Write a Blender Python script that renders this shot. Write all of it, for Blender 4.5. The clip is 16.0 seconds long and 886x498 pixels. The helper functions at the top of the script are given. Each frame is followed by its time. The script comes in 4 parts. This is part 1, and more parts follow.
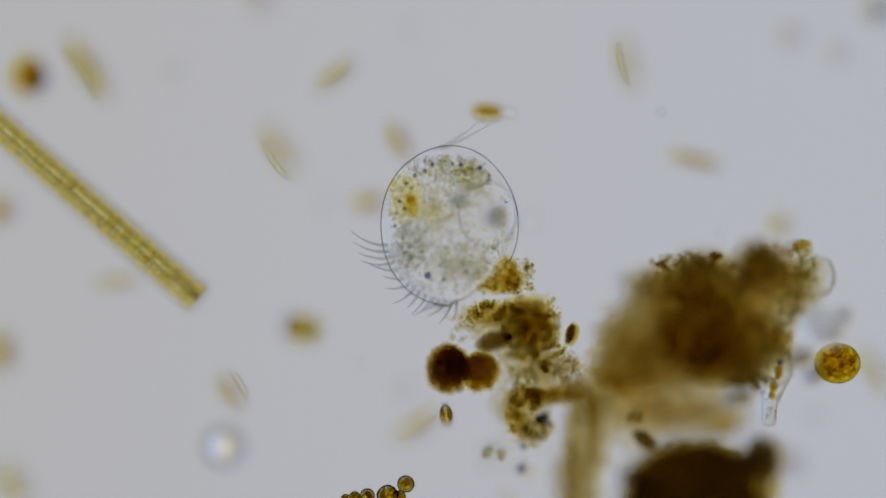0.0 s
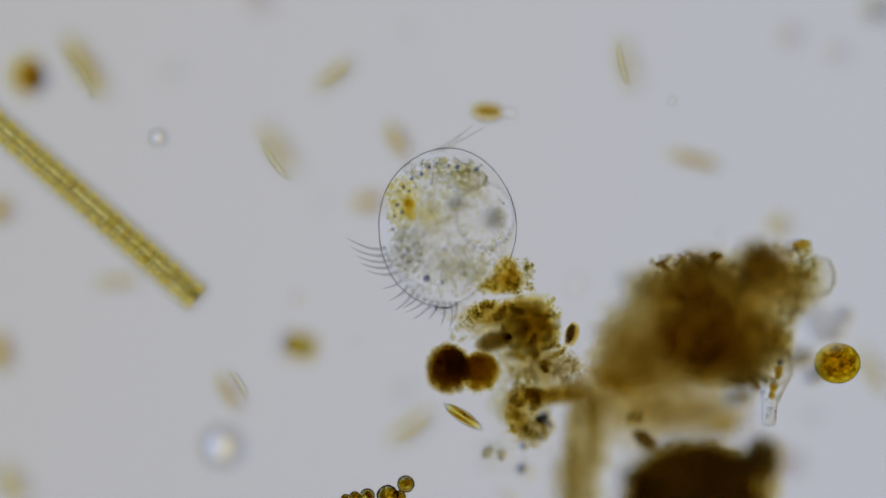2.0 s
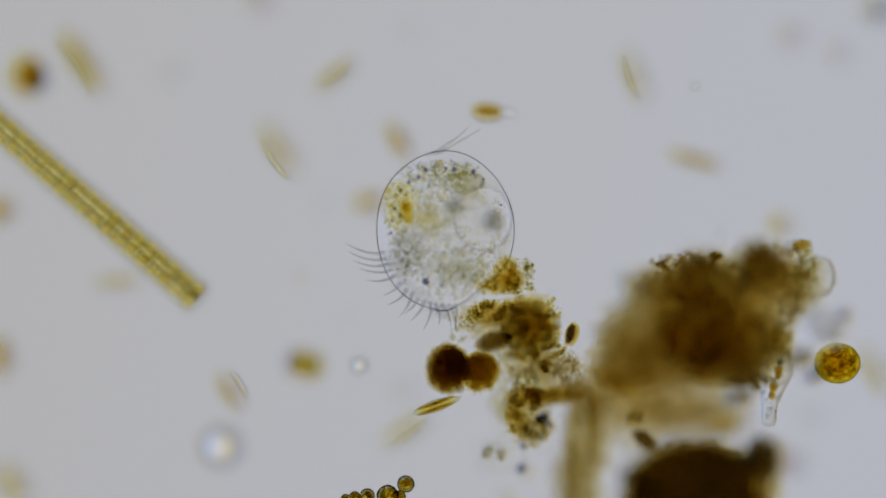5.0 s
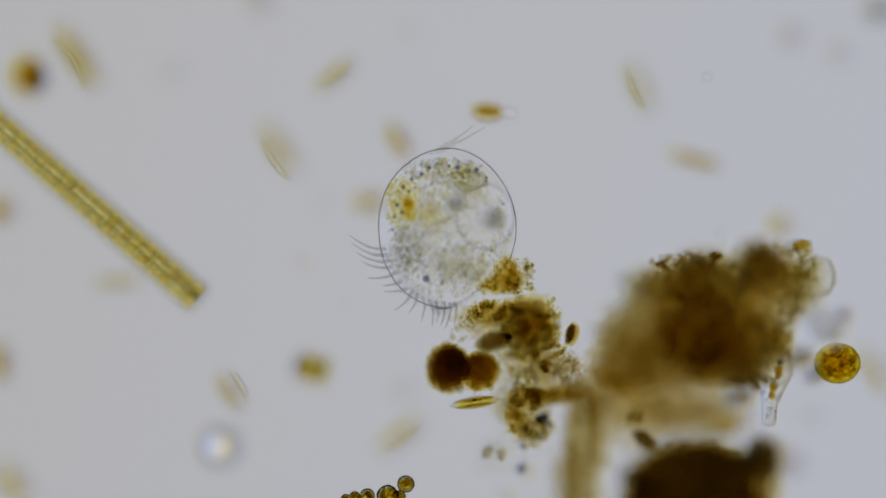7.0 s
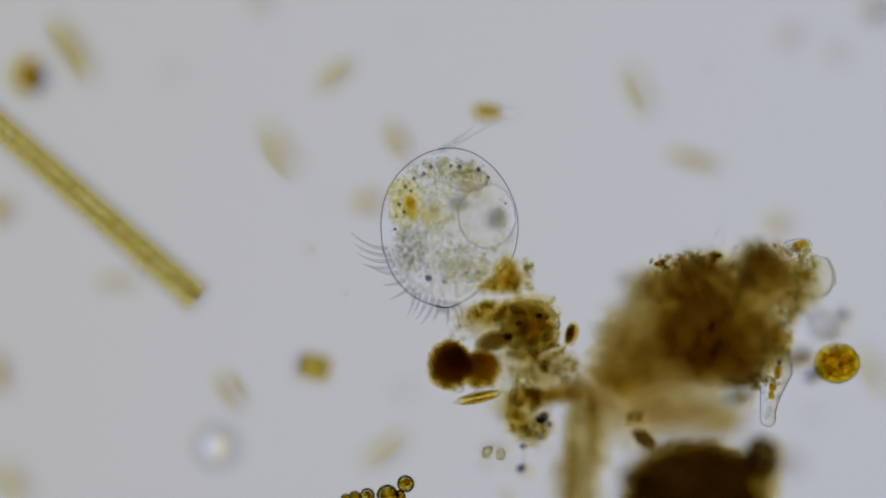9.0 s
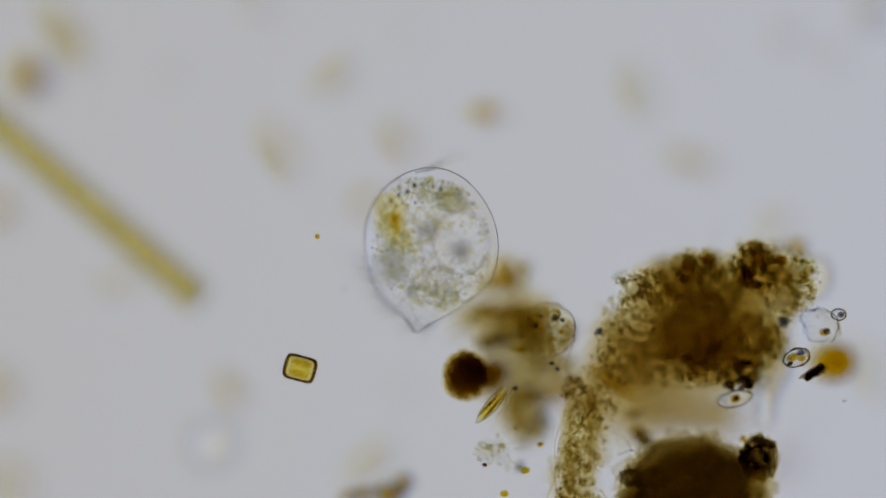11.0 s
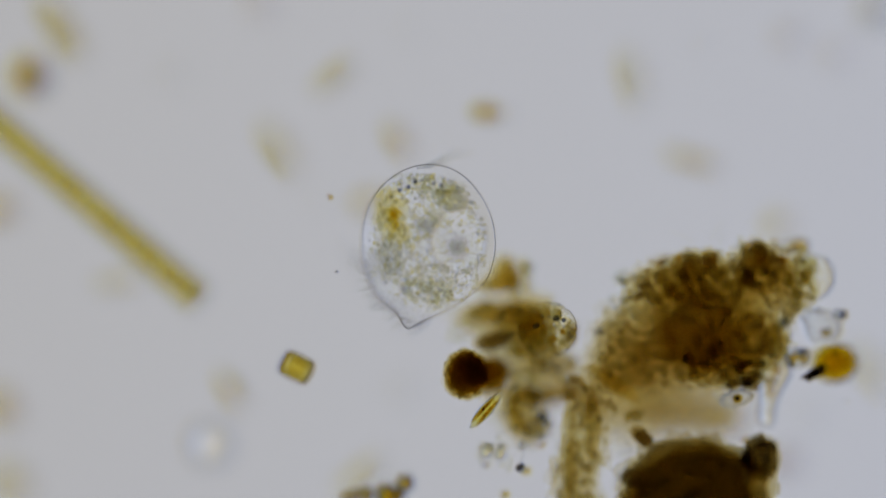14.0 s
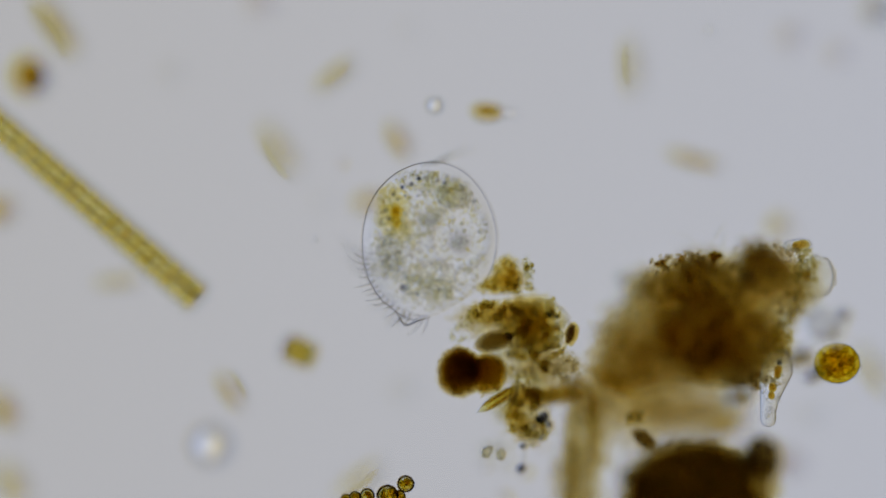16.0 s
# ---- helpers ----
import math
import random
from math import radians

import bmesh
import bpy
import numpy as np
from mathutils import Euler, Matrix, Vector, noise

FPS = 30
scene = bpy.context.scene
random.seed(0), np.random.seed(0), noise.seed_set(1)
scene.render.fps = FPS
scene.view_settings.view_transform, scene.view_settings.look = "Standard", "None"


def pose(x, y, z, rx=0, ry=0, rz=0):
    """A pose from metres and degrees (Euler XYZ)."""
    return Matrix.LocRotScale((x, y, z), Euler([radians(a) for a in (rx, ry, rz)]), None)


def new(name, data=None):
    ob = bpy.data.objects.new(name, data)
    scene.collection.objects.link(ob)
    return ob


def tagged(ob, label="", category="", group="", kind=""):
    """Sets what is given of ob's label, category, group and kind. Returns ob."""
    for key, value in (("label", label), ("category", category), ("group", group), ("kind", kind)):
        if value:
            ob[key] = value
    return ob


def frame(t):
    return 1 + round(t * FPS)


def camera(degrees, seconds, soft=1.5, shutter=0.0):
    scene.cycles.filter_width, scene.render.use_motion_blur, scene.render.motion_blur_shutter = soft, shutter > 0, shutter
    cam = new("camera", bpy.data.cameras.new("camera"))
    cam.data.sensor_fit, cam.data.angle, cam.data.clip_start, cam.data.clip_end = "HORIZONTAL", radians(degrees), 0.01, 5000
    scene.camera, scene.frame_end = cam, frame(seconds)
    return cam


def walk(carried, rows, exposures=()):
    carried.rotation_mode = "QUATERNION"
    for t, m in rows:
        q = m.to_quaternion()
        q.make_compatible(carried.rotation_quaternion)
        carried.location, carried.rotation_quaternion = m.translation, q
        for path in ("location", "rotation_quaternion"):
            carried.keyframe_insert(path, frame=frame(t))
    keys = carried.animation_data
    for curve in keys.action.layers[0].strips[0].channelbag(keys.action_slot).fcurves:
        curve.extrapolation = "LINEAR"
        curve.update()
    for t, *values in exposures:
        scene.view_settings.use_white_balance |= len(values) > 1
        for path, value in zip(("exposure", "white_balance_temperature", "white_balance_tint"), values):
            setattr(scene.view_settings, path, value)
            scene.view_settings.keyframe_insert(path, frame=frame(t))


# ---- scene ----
# A drop of pond water under a microscope, modelled a thousand times enlarged:
# one metre stands for one millimetre.  The camera looks straight down through
# the objective; the condenser's lamp shines up through the glass slide.
# The camera rides on the focusing drive, so it only rises and sinks.

WIDE = 0.52                 # width of the field of view
REACH = 4.0                 # from the camera to the plane in focus
U = WIDE / 1568             # the small unit in which the plan is drawn, a third of a micrometre
LAMP_FAR = 10.0             # from the slide down to the condenser
FIRST = 0.048               # height over the slide of the plane in focus at the start

cam = camera(math.degrees(2 * math.atan(WIDE / 2 / REACH)), 16.0, soft=1.5)
cam.data.dof.use_dof = True
cam.data.dof.focus_distance = REACH
cam.data.dof.aperture_fstop = 0.173

FOCUS = [(0.0, 0.048), (4.0, 0.048), (8.2, 0.048), (8.8, 0.0511), (9.2, 0.0562), (10.2, 0.0727), (11.3, 0.083),
         (12.5, 0.0851), (13.0, 0.083), (13.5, 0.0779), (14.0, 0.0707), (14.5, 0.0624), (15.0, 0.0573), (15.5, 0.0542), (16.0, 0.0521)]
walk(cam, [(t, pose(0, 0, REACH + z)) for t, z in FOCUS])

scene.cycles.transparent_max_bounces = 256
scene.cycles.max_bounces = 32
scene.cycles.transmission_bounces = 32

# ---- light ----
world = bpy.data.worlds.new("dim_room")
scene.world = world
world.use_nodes = True
world.node_tree.nodes["Background"].inputs["Color"].default_value = (0.05, 0.052, 0.06, 1)
world.node_tree.nodes["Background"].inputs["Strength"].default_value = 1.0


# ---- materials ----
def shader(name):
    m = bpy.data.materials.new(name)
    m.use_nodes = True
    nt = m.node_tree
    nt.nodes.clear()
    out = nt.nodes.new("ShaderNodeOutputMaterial")
    return m, nt, out


def node(nt, kind, **values):
    n = nt.nodes.new(kind)
    for k, v in values.items():
        n.inputs[k.replace("_", " ")].default_value = v
    return n


def speckle(nt, dark, light, scale, fine, contrast=0.25):
    """A colour that wanders between two tints at two scales."""
    co = nt.nodes.new("ShaderNodeTexCoord")
    a = node(nt, "ShaderNodeTexNoise", Scale=scale, Detail=3.0)
    b = node(nt, "ShaderNodeTexNoise", Scale=fine, Detail=2.0)
    nt.links.new(co.outputs["Object"], a.inputs["Vector"])
    nt.links.new(co.outputs["Object"], b.inputs["Vector"])
    add = nt.nodes.new("ShaderNodeMath")
    add.operation = "ADD"
    nt.links.new(a.outputs["Fac"], add.inputs[0])
    nt.links.new(b.outputs["Fac"], add.inputs[1])
    half = nt.nodes.new("ShaderNodeMath")
    half.operation = "MULTIPLY"
    half.inputs[1].default_value = 0.5
    nt.links.new(add.outputs[0], half.inputs[0])
    ramp = nt.nodes.new("ShaderNodeValToRGB")
    ramp.color_ramp.elements[0].position = 0.5 - contrast
    ramp.color_ramp.elements[0].color = (*dark, 1)
    ramp.color_ramp.elements[1].position = 0.5 + contrast
    ramp.color_ramp.elements[1].color = (*light, 1)
    nt.links.new(half.outputs[0], ramp.inputs["Fac"])
    return ramp.outputs["Color"], half.outputs[0]


def clear(name, tint, ior=1.04, rough=0.0, tint2=None, scale=60, fine=300, bump=0.0):
    """Clear living matter, a little denser than water: it bends the light and hardly dims it."""
    m, nt, out = shader(name)
    r = node(nt, "ShaderNodeBsdfRefraction", IOR=ior, Roughness=rough)
    col, fac = speckle(nt, tint, tint2 or tint, scale, fine)
    nt.links.new(col, r.inputs["Color"])
    if bump:
        b = node(nt, "ShaderNodeBump", Strength=bump, Distance=0.002)
        nt.links.new(fac, b.inputs["Height"])
        nt.links.new(b.outputs["Normal"], r.inputs["Normal"])
    nt.links.new(r.outputs[0], out.inputs["Surface"])
    return m


def matter(name, dark, light, scale=80, fine=400, glow=0.25, bend=0.0, ior=1.08, island=0.0, contrast=0.2):
    """Coloured matter that swallows part of the light: some goes straight on, some is scattered, some is bent."""
    m, nt, out = shader(name)
    col, fac = speckle(nt, dark, light, scale, fine, contrast)
    if island:
        geo = nt.nodes.new("ShaderNodeNewGeometry")
        hsv = node(nt, "ShaderNodeHueSaturation")
        rng = nt.nodes.new("ShaderNodeMapRange")
        rng.inputs["To Min"].default_value = 1 - island
        rng.inputs["To Max"].default_value = 1.0
        nt.links.new(geo.outputs["Random Per Island"], rng.inputs["Value"])
        nt.links.new(rng.outputs["Result"], hsv.inputs["Value"])
        nt.links.new(col, hsv.inputs["Color"])
        col = hsv.outputs["Color"]
    a = node(nt, "ShaderNodeBsdfTransparent")
    b = node(nt, "ShaderNodeBsdfTranslucent")
    nt.links.new(col, a.inputs["Color"])
    nt.links.new(col, b.inputs["Color"])
    mix = nt.nodes.new("ShaderNodeMixShader")
    mix.inputs[0].default_value = glow
    nt.links.new(a.outputs[0], mix.inputs[1])
    nt.links.new(b.outputs[0], mix.inputs[2])
    top = mix
    if bend:
        r = node(nt, "ShaderNodeBsdfRefraction", IOR=ior, Roughness=0.05)
        nt.links.new(col, r.inputs["Color"])
        top = nt.nodes.new("ShaderNodeMixShader")
        top.inputs[0].default_value = bend
        nt.links.new(mix.outputs[0], top.inputs[1])
        nt.links.new(r.outputs[0], top.inputs[2])
    nt.links.new(top.outputs[0], out.inputs["Surface"])
    return m


def lamp_glass():
    """The condenser's light: brightest right of its middle to darken the field's left; yellower and bluer sides are
    added for colour fringes.
    """
    m, nt, out = shader("condenser_light")
    co = nt.nodes.new("ShaderNodeTexCoord")
    size = nt.nodes.new("ShaderNodeVectorMath")
    size.operation = "LENGTH"
    bright = nt.nodes.new("ShaderNodeVectorMath")
    bright.operation = "SUBTRACT"
    bright.inputs[1].default_value = (0.55, 0.0, 0.0)
    nt.links.new(co.outputs["Object"], bright.inputs[0])
    nt.links.new(bright.outputs[0], size.inputs[0])

    def maths(kind, a, b=None):
        n = nt.nodes.new("ShaderNodeMath")
        n.operation = kind
        for k, v in enumerate((a, b)):
            if isinstance(v, (int, float)):
                n.inputs[k].default_value = v
            elif v is not None:
                nt.links.new(v, n.inputs[k])
        return n.outputs[0]
    r = maths("DIVIDE", size.outputs["Value"], LAMP_FAR * 0.22)
    fall = maths("EXPONENT", maths("MULTIPLY", maths("MULTIPLY", r, r), -1.0))
    side = nt.nodes.new("ShaderNodeVectorMath")
    side.operation = "DOT_PRODUCT"
    nt.links.new(bright.outputs[0], side.inputs[0])
    side.inputs[1].default_value = (0.97, -0.25, 0)
    across = nt.nodes.new("ShaderNodeMapRange")
    nt.links.new(side.outputs["Value"], across.inputs["Value"])
    across.inputs["From Min"].default_value = -0.13 * LAMP_FAR
    across.inputs["From Max"].default_value = 0.13 * LAMP_FAR
    mix = nt.nodes.new("ShaderNodeMix")
    mix.data_type = "RGBA"
    nt.links.new(across.outputs["Result"], mix.inputs["Factor"])
    # yellow and blue sides stand in for the colour fringes of blurred things
    mix.inputs[6].default_value = (0.617, 0.535, 0.404, 1)
    mix.inputs[7].default_value = (0.38, 0.475, 0.812, 1)
    e = node(nt, "ShaderNodeEmission")
    nt.links.new(mix.outputs[2], e.inputs["Color"])
    nt.links.new(maths("MULTIPLY", fall, 1.285), e.inputs["Strength"])
    nt.links.new(e.outputs[0], out.inputs["Surface"])
    return m


def slide_glass():
    m, nt, out = shader("slide_glass")
    p = node(nt, "ShaderNodeBsdfRefraction", IOR=1.5, Roughness=0.0)
    p.inputs["Color"].default_value = (0.99, 1.0, 0.995, 1)
    nt.links.new(p.outputs[0], out.inputs["Surface"])
    return m


LAMP = lamp_glass()
GLASS = slide_glass()
PLASMA = clear("cell_plasma", (1, 1, 1), 0.958)
GLINT = clear("bright_granule", (1, 0.985, 0.88), 1.045)
PELLICLE = clear("cell_pellicle", (0.998, 0.998, 0.995), 1.06, 0.0, (1, 1, 1), 60, 400)
VACUOLE = clear("clear_vacuole", (1, 1, 1), 0.993)
WATERY = clear("watery_vacuole", (1, 1, 1), 0.988)
CLEAR_SHELL = clear("clear_silica", (0.98, 0.98, 0.96), 1.012)
CLEAR_WALL = clear("clear_cell_wall", (0.97, 0.97, 0.95), 1.045)
DENSE_WALL = clear("dense_cell_wall", (0.97, 0.93, 0.75), 1.12)
THIN_WALL = clear("thin_cell_wall", (0.98, 0.975, 0.93), 1.028)
STRAND = clear("clear_strand", (1.0, 0.985, 0.86), 1.055)
CIRRUS = clear("clear_cirrus", (0.93, 0.93, 0.94), 1.055)
FIRM_WALL = clear("firm_cell_wall", (0.96, 0.96, 0.93), 1.08)
BUBBLE = clear("clear_droplet", (1, 1, 1), 1.02)
DIM = matter("dim_plasma", (0.975, 0.975, 0.972), (0.998, 0.998, 0.995), 120, 500, 0.0)
GREY = matter("grey_plasma", (0.88, 0.88, 0.87), (0.96, 0.96, 0.95), 150, 700, 0.01)
PALE = matter("pale_granule", (0.988, 0.985, 0.955), (1.0, 0.999, 0.988), 100, 500, 0.0, 0.5, 1.015, 0.02)
OLIVE = matter("olive_granule", (0.978, 0.97, 0.885), (0.999, 0.996, 0.95), 100, 500, 0.0, 0.5, 1.015, 0.03)
AMBER = matter("amber_pigment", (0.98, 0.945, 0.7), (0.997, 0.98, 0.87), 150, 600, 0.01)
INK = matter("dark_granule", (0.72, 0.73, 0.79), (0.87, 0.88, 0.91), 200, 900, 0.02)
SOOT = matter("black_brown_grain", (0.62, 0.57, 0.5), (0.8, 0.76, 0.7), 200, 900, 0.02)
GOLD = matter("golden_chloroplast", (0.945, 0.905, 0.56), (0.985, 0.965, 0.75), 120, 500, 0.0, 0.15, 1.02)
GRANULAR_GOLD = matter("granular_golden_pigment", (0.965, 0.9, 0.45), (0.997, 0.97, 0.68), 120, 500, 0.0, 0.35, 1.04, 0.1)
PALE_GOLD = matter("pale_golden_chloroplast", (0.955, 0.925, 0.8), (0.98, 0.965, 0.89), 60, 300, 0.01)
OCHRE = matter("ochre_chloroplast", (0.91, 0.84, 0.56), (0.965, 0.925, 0.74), 60, 300, 0.01)
ROSY = matter("faint_rosy_matter", (0.96, 0.945, 0.935), (0.985, 0.98, 0.975), 60, 300, 0.01)
BROWN = matter("brown_detritus", (0.935, 0.908, 0.79), (0.997, 0.993, 0.972), 60, 300, 0.0, 0.12, 1.03, 0.05)
HONEY = matter("honey_detritus", (0.945, 0.91, 0.72), (0.998, 0.99, 0.91), 60, 300, 0.0, 0.2, 1.05, 0.05)
DARK = matter("dark_detritus", (0.9, 0.86, 0.73), (0.987, 0.977, 0.94), 60, 300, 0.0, 0.06, 1.04, 0.06)
BLACKISH = matter("black_detritus", (0.74, 0.71, 0.6), (0.89, 0.87, 0.79), 60, 300, 0.0, 0.0, 1.05, 0.02)
FLOC = matter("pale_detritus", (0.965, 0.945, 0.82), (0.999, 0.994, 0.95), 60, 300, 0.0, 0.5, 1.03, 0.02)
CRISP = matter("crisp_granule", (0.985, 0.98, 0.92), (1.0, 0.999, 0.975), 100, 500, 0.0, 0.7, 1.016, 0.01)
FAINT_AMBER = matter("faint_amber_plasma", (0.985, 0.962, 0.83), (0.997, 0.988, 0.925), 90, 300, 0.0)
FILAMENT_GOLD = matter("dull_golden_chloroplast", (0.952, 0.925, 0.74), (0.985, 0.972, 0.86), 120, 500, 0.0, 0.15, 1.02)
RICH_GOLD = matter("rich_golden_plasma", (0.955, 0.89, 0.46), (0.985, 0.94, 0.6), 120, 500, 0.0, 0.15, 1.02)
DARK_RIM = matter("dark_brown_rim", (0.72, 0.62, 0.4), (0.86, 0.78, 0.55), 100, 400, 0.01)
SOLID_DARK = matter("dense_dark_detritus", (0.953, 0.935, 0.86), (0.98, 0.97, 0.93), 45, 180, 0.0)
SOLID_BROWN = matter("dense_brown_detritus", (0.967, 0.953, 0.892), (0.991, 0.986, 0.961), 45, 180, 0.0)
SOLID_BLACK = matter("dense_black_detritus", (0.892, 0.869, 0.785), (0.952, 0.937, 0.88), 45, 180, 0.0)
HAZE = matter("thin_brown_haze", (0.972, 0.96, 0.918), (0.995, 0.992, 0.98), 30, 90, 0.0)
GOLDEN_FLOC = matter("golden_detritus", (0.968, 0.928, 0.72), (0.998, 0.987, 0.89), 60, 300, 0.0, 0.2, 1.05, 0.05)
GOLD_CORE = matter("dense_golden_detritus", (0.974, 0.956, 0.86), (0.993, 0.985, 0.945), 45, 180, 0.0)
# for clear rods that bend light to imitate bright lines of refraction
LIGHT_LINE = clear("light_line_glass", (1, 0.985, 0.84), 1.09)
LENS = clear("dense_droplet", (1, 1, 1), 1.05)
FOAM = clear("foamy_vacuole", (1, 1, 1), 0.984)
CLEARS = (PLASMA, GLINT, LIGHT_LINE, LENS, FOAM, THIN_WALL, WATERY, FIRM_WALL, PELLICLE, VACUOLE, CLEAR_SHELL, CLEAR_WALL, DENSE_WALL, STRAND, CIRRUS, BUBBLE)


# ---- building helpers ----
def spot(u, v, z=FIRST):
    """The place over the slide that lies u across and v down the field, at the height z."""
    k = (REACH + FIRST - z) / REACH
    return Vector(((u - 784) * U * k, (441 - v) * U * k, z))


def part(name, bm, material, parent, label=""):
    """Links a bmesh as one mesh object under a thing or a part."""
    data = bpy.data.meshes.new(name)
    if isinstance(bm, tuple):
        data.from_pydata(bm[0].tolist(), [], bm[1].tolist())
    else:
        bm.to_mesh(data)
        bm.free()
    data.materials.append(material)
    data.polygons.foreach_set("use_smooth", [True] * len(data.polygons))
    ob = new(name, data)
    ob.parent = parent
    return tagged(ob, label)


def thing(name, place, label, category, group="", kind="", turn=0):
    ob = new(name)
    ob.empty_display_size = 0.01
    ob.matrix_basis = Matrix.Translation(place) @ pose(0, 0, 0, 0, 0, turn)
    return tagged(ob, label, category, group, kind)


def nested(layers, swell=0.5):
    """Scales of the shells that make up a solid body, so that it swallows more light where it is thicker."""
    return [((k + 1) / layers) ** swell for k in range(layers)]


def ball(rx, ry, rz, at=(0, 0, 0), sub=3, rough=0.0, bumps=3.0, seed=0, layers=1, swell=0.5):
    """A rounded body with an uneven surface; sizes in small units."""
    bm = bmesh.new()
    off = Vector((seed * 3.7, seed * 1.9, seed * 5.3))
    for f in nested(layers, swell):
        made = bmesh.ops.create_icosphere(bm, subdivisions=sub if f == 1 else min(sub, 3), radius=1)
        for v in made["verts"]:
            d = v.co.normalized()
            k = f * (1 + rough * (noise.noise(d * bumps + off) + 0.5 * noise.noise(d * bumps * 2.7 + off)))
            v.co = Vector(((d.x * rx * k + at[0]) * U, (d.y * ry * k + at[1]) * U, (d.z * rz * k + at[2]) * U))
    return bm


def tube(points, radii, sides=8, layers=1):
    """A tapered tube along points in small units, with closed ends."""
    bm = bmesh.new()
    n = len(points)
    for f in nested(layers):
        rings = []
        for i, p in enumerate(points):
            p = Vector(p)
            d = (Vector(points[min(i + 1, n - 1)]) - Vector(points[max(i - 1, 0)])).normalized()
            side = d.cross(Vector((0, 0, 1)))
            side = side.normalized() if side.length > 1e-4 else Vector((1, 0, 0))
            up = side.cross(d)
            rings.append([bm.verts.new((p + (side * math.cos(a) + up * math.sin(a)) * radii[i] * f) * U)
                          for a in (2 * math.pi * k / sides for k in range(sides))])
        for a, b in zip(rings, rings[1:]):
            for k in range(sides):
                bm.faces.new((a[k], a[(k + 1) % sides], b[(k + 1) % sides], b[k]))
        bm.faces.new(rings[0][::-1])
        bm.faces.new(rings[-1])
    bmesh.ops.recalc_face_normals(bm, faces=bm.faces)
    return bm


def boat(length, width, height, power=2.2, blunt=0.5, steps=28, sides=20, at=(0, 0, 0), layers=1):
    """The shell of a pennate diatom: long along x, pointed or blunt at both ends, box-like in section."""
    bm = bmesh.new()
    for f in nested(layers):
        rings = []
        for i in range(steps + 1):
            s = -math.cos(math.pi * i / steps)
            w = max(1 - abs(s) ** power, 0) ** blunt
            ring = []
            for k in range(sides):
                a = 2 * math.pi * k / sides
                c, q = math.cos(a), math.sin(a)
                y = math.copysign(abs(c) ** 0.7, c) * width / 2 * w * f
                z = math.copysign(abs(q) ** 0.7, q) * height / 2 * min(1, w * 1.3) * f
                ring.append(bm.verts.new(((s * f * length / 2 + at[0]) * U, (y + at[1]) * U, (z + at[2]) * U)))
            rings.append(ring)
        for a, b in zip(rings, rings[1:]):
            for k in range(sides):
                bm.faces.new((a[k], a[(k + 1) % sides], b[(k + 1) % sides], b[k]))
    bmesh.ops.remove_doubles(bm, verts=bm.verts, dist=1e-6)
    bmesh.ops.recalc_face_normals(bm, faces=bm.faces)
    return bm


def hoop(rx, ry, thick, power=1.0, layers=3, steps=40):
    """A closed rim round a flat cell."""
    pts = []
    for k in range(steps + 1):
        a = 2 * math.pi * k / steps
        pts.append((rx * math.copysign(abs(math.cos(a)) ** power, math.cos(a)), ry * math.copysign(abs(math.sin(a)) ** power, math.sin(a)), 0))
    return tube(pts, [thick] * len(pts), 10, layers)


def ico(sub):
    bm = bmesh.new()
    bmesh.ops.create_icosphere(bm, subdivisions=sub, radius=1)
    vs = np.array([v.co[:] for v in bm.verts])
    fs = np.array([[v.index for v in f.verts] for f in bm.faces])
    bm.free()
    return vs, fs


ICO = {1: ico(1), 2: ico(2)}


def heap(rng, count, inside, small, large, sub=1, flat=1.0):
    """Many uneven grains, joined; inside(rng) gives the middle of each in small units."""
    vs, fs = ICO[sub]
    allv, allf = [], []
    for i in range(count):
        c = np.array(inside(rng))
        r = small + (large - small) * rng.random() ** 2.2
        stretch = 0.45 + 1.1 * rng.random(3)
        stretch[2] *= flat
        q, _ = np.linalg.qr(rng.normal(size=(3, 3)))
        w = vs * (0.7 + 0.6 * rng.random((len(vs), 1)) if sub == 1 else 0.85 + 0.3 * rng.random((len(vs), 1))) * stretch * r
        allv.append((w @ q + c) * U)
        allf.append(fs + i * len(vs))
    return np.vstack(allv), np.vstack(allf)


def in_ellipsoid(rx, ry, rz, at=(0, 0, 0), shell=0.0, clumpy=0.0):
    """A chooser of places in an ellipsoid; shell pushes them towards its surface, clumpy gathers them in crumbs and makes the outline uneven."""
    def pick(rng):
        for _ in range(14):
            d = rng.normal(size=3)
            d /= np.linalg.norm(d)
            k = rng.random() ** (1 / 3)
            k = shell + (1 - shell) * k
            if not clumpy:
                return d * k * (rx, ry, rz) + at
            k *= 1 + 0.45 * clumpy * noise.noise(Vector(d * 2.6) + Vector(at) * 0.07)
            p = d * k * (rx, ry, rz) + at
            q = Vector(p)
            if noise.noise(q / 17) + 0.6 * noise.noise(q / 7) > 0.25 * clumpy * (rng.random() * 2 - 0.8):
                return p
        return p
    return pick


MOVES = []


def moves(ob, rows):
    MOVES.append((ob, rows))


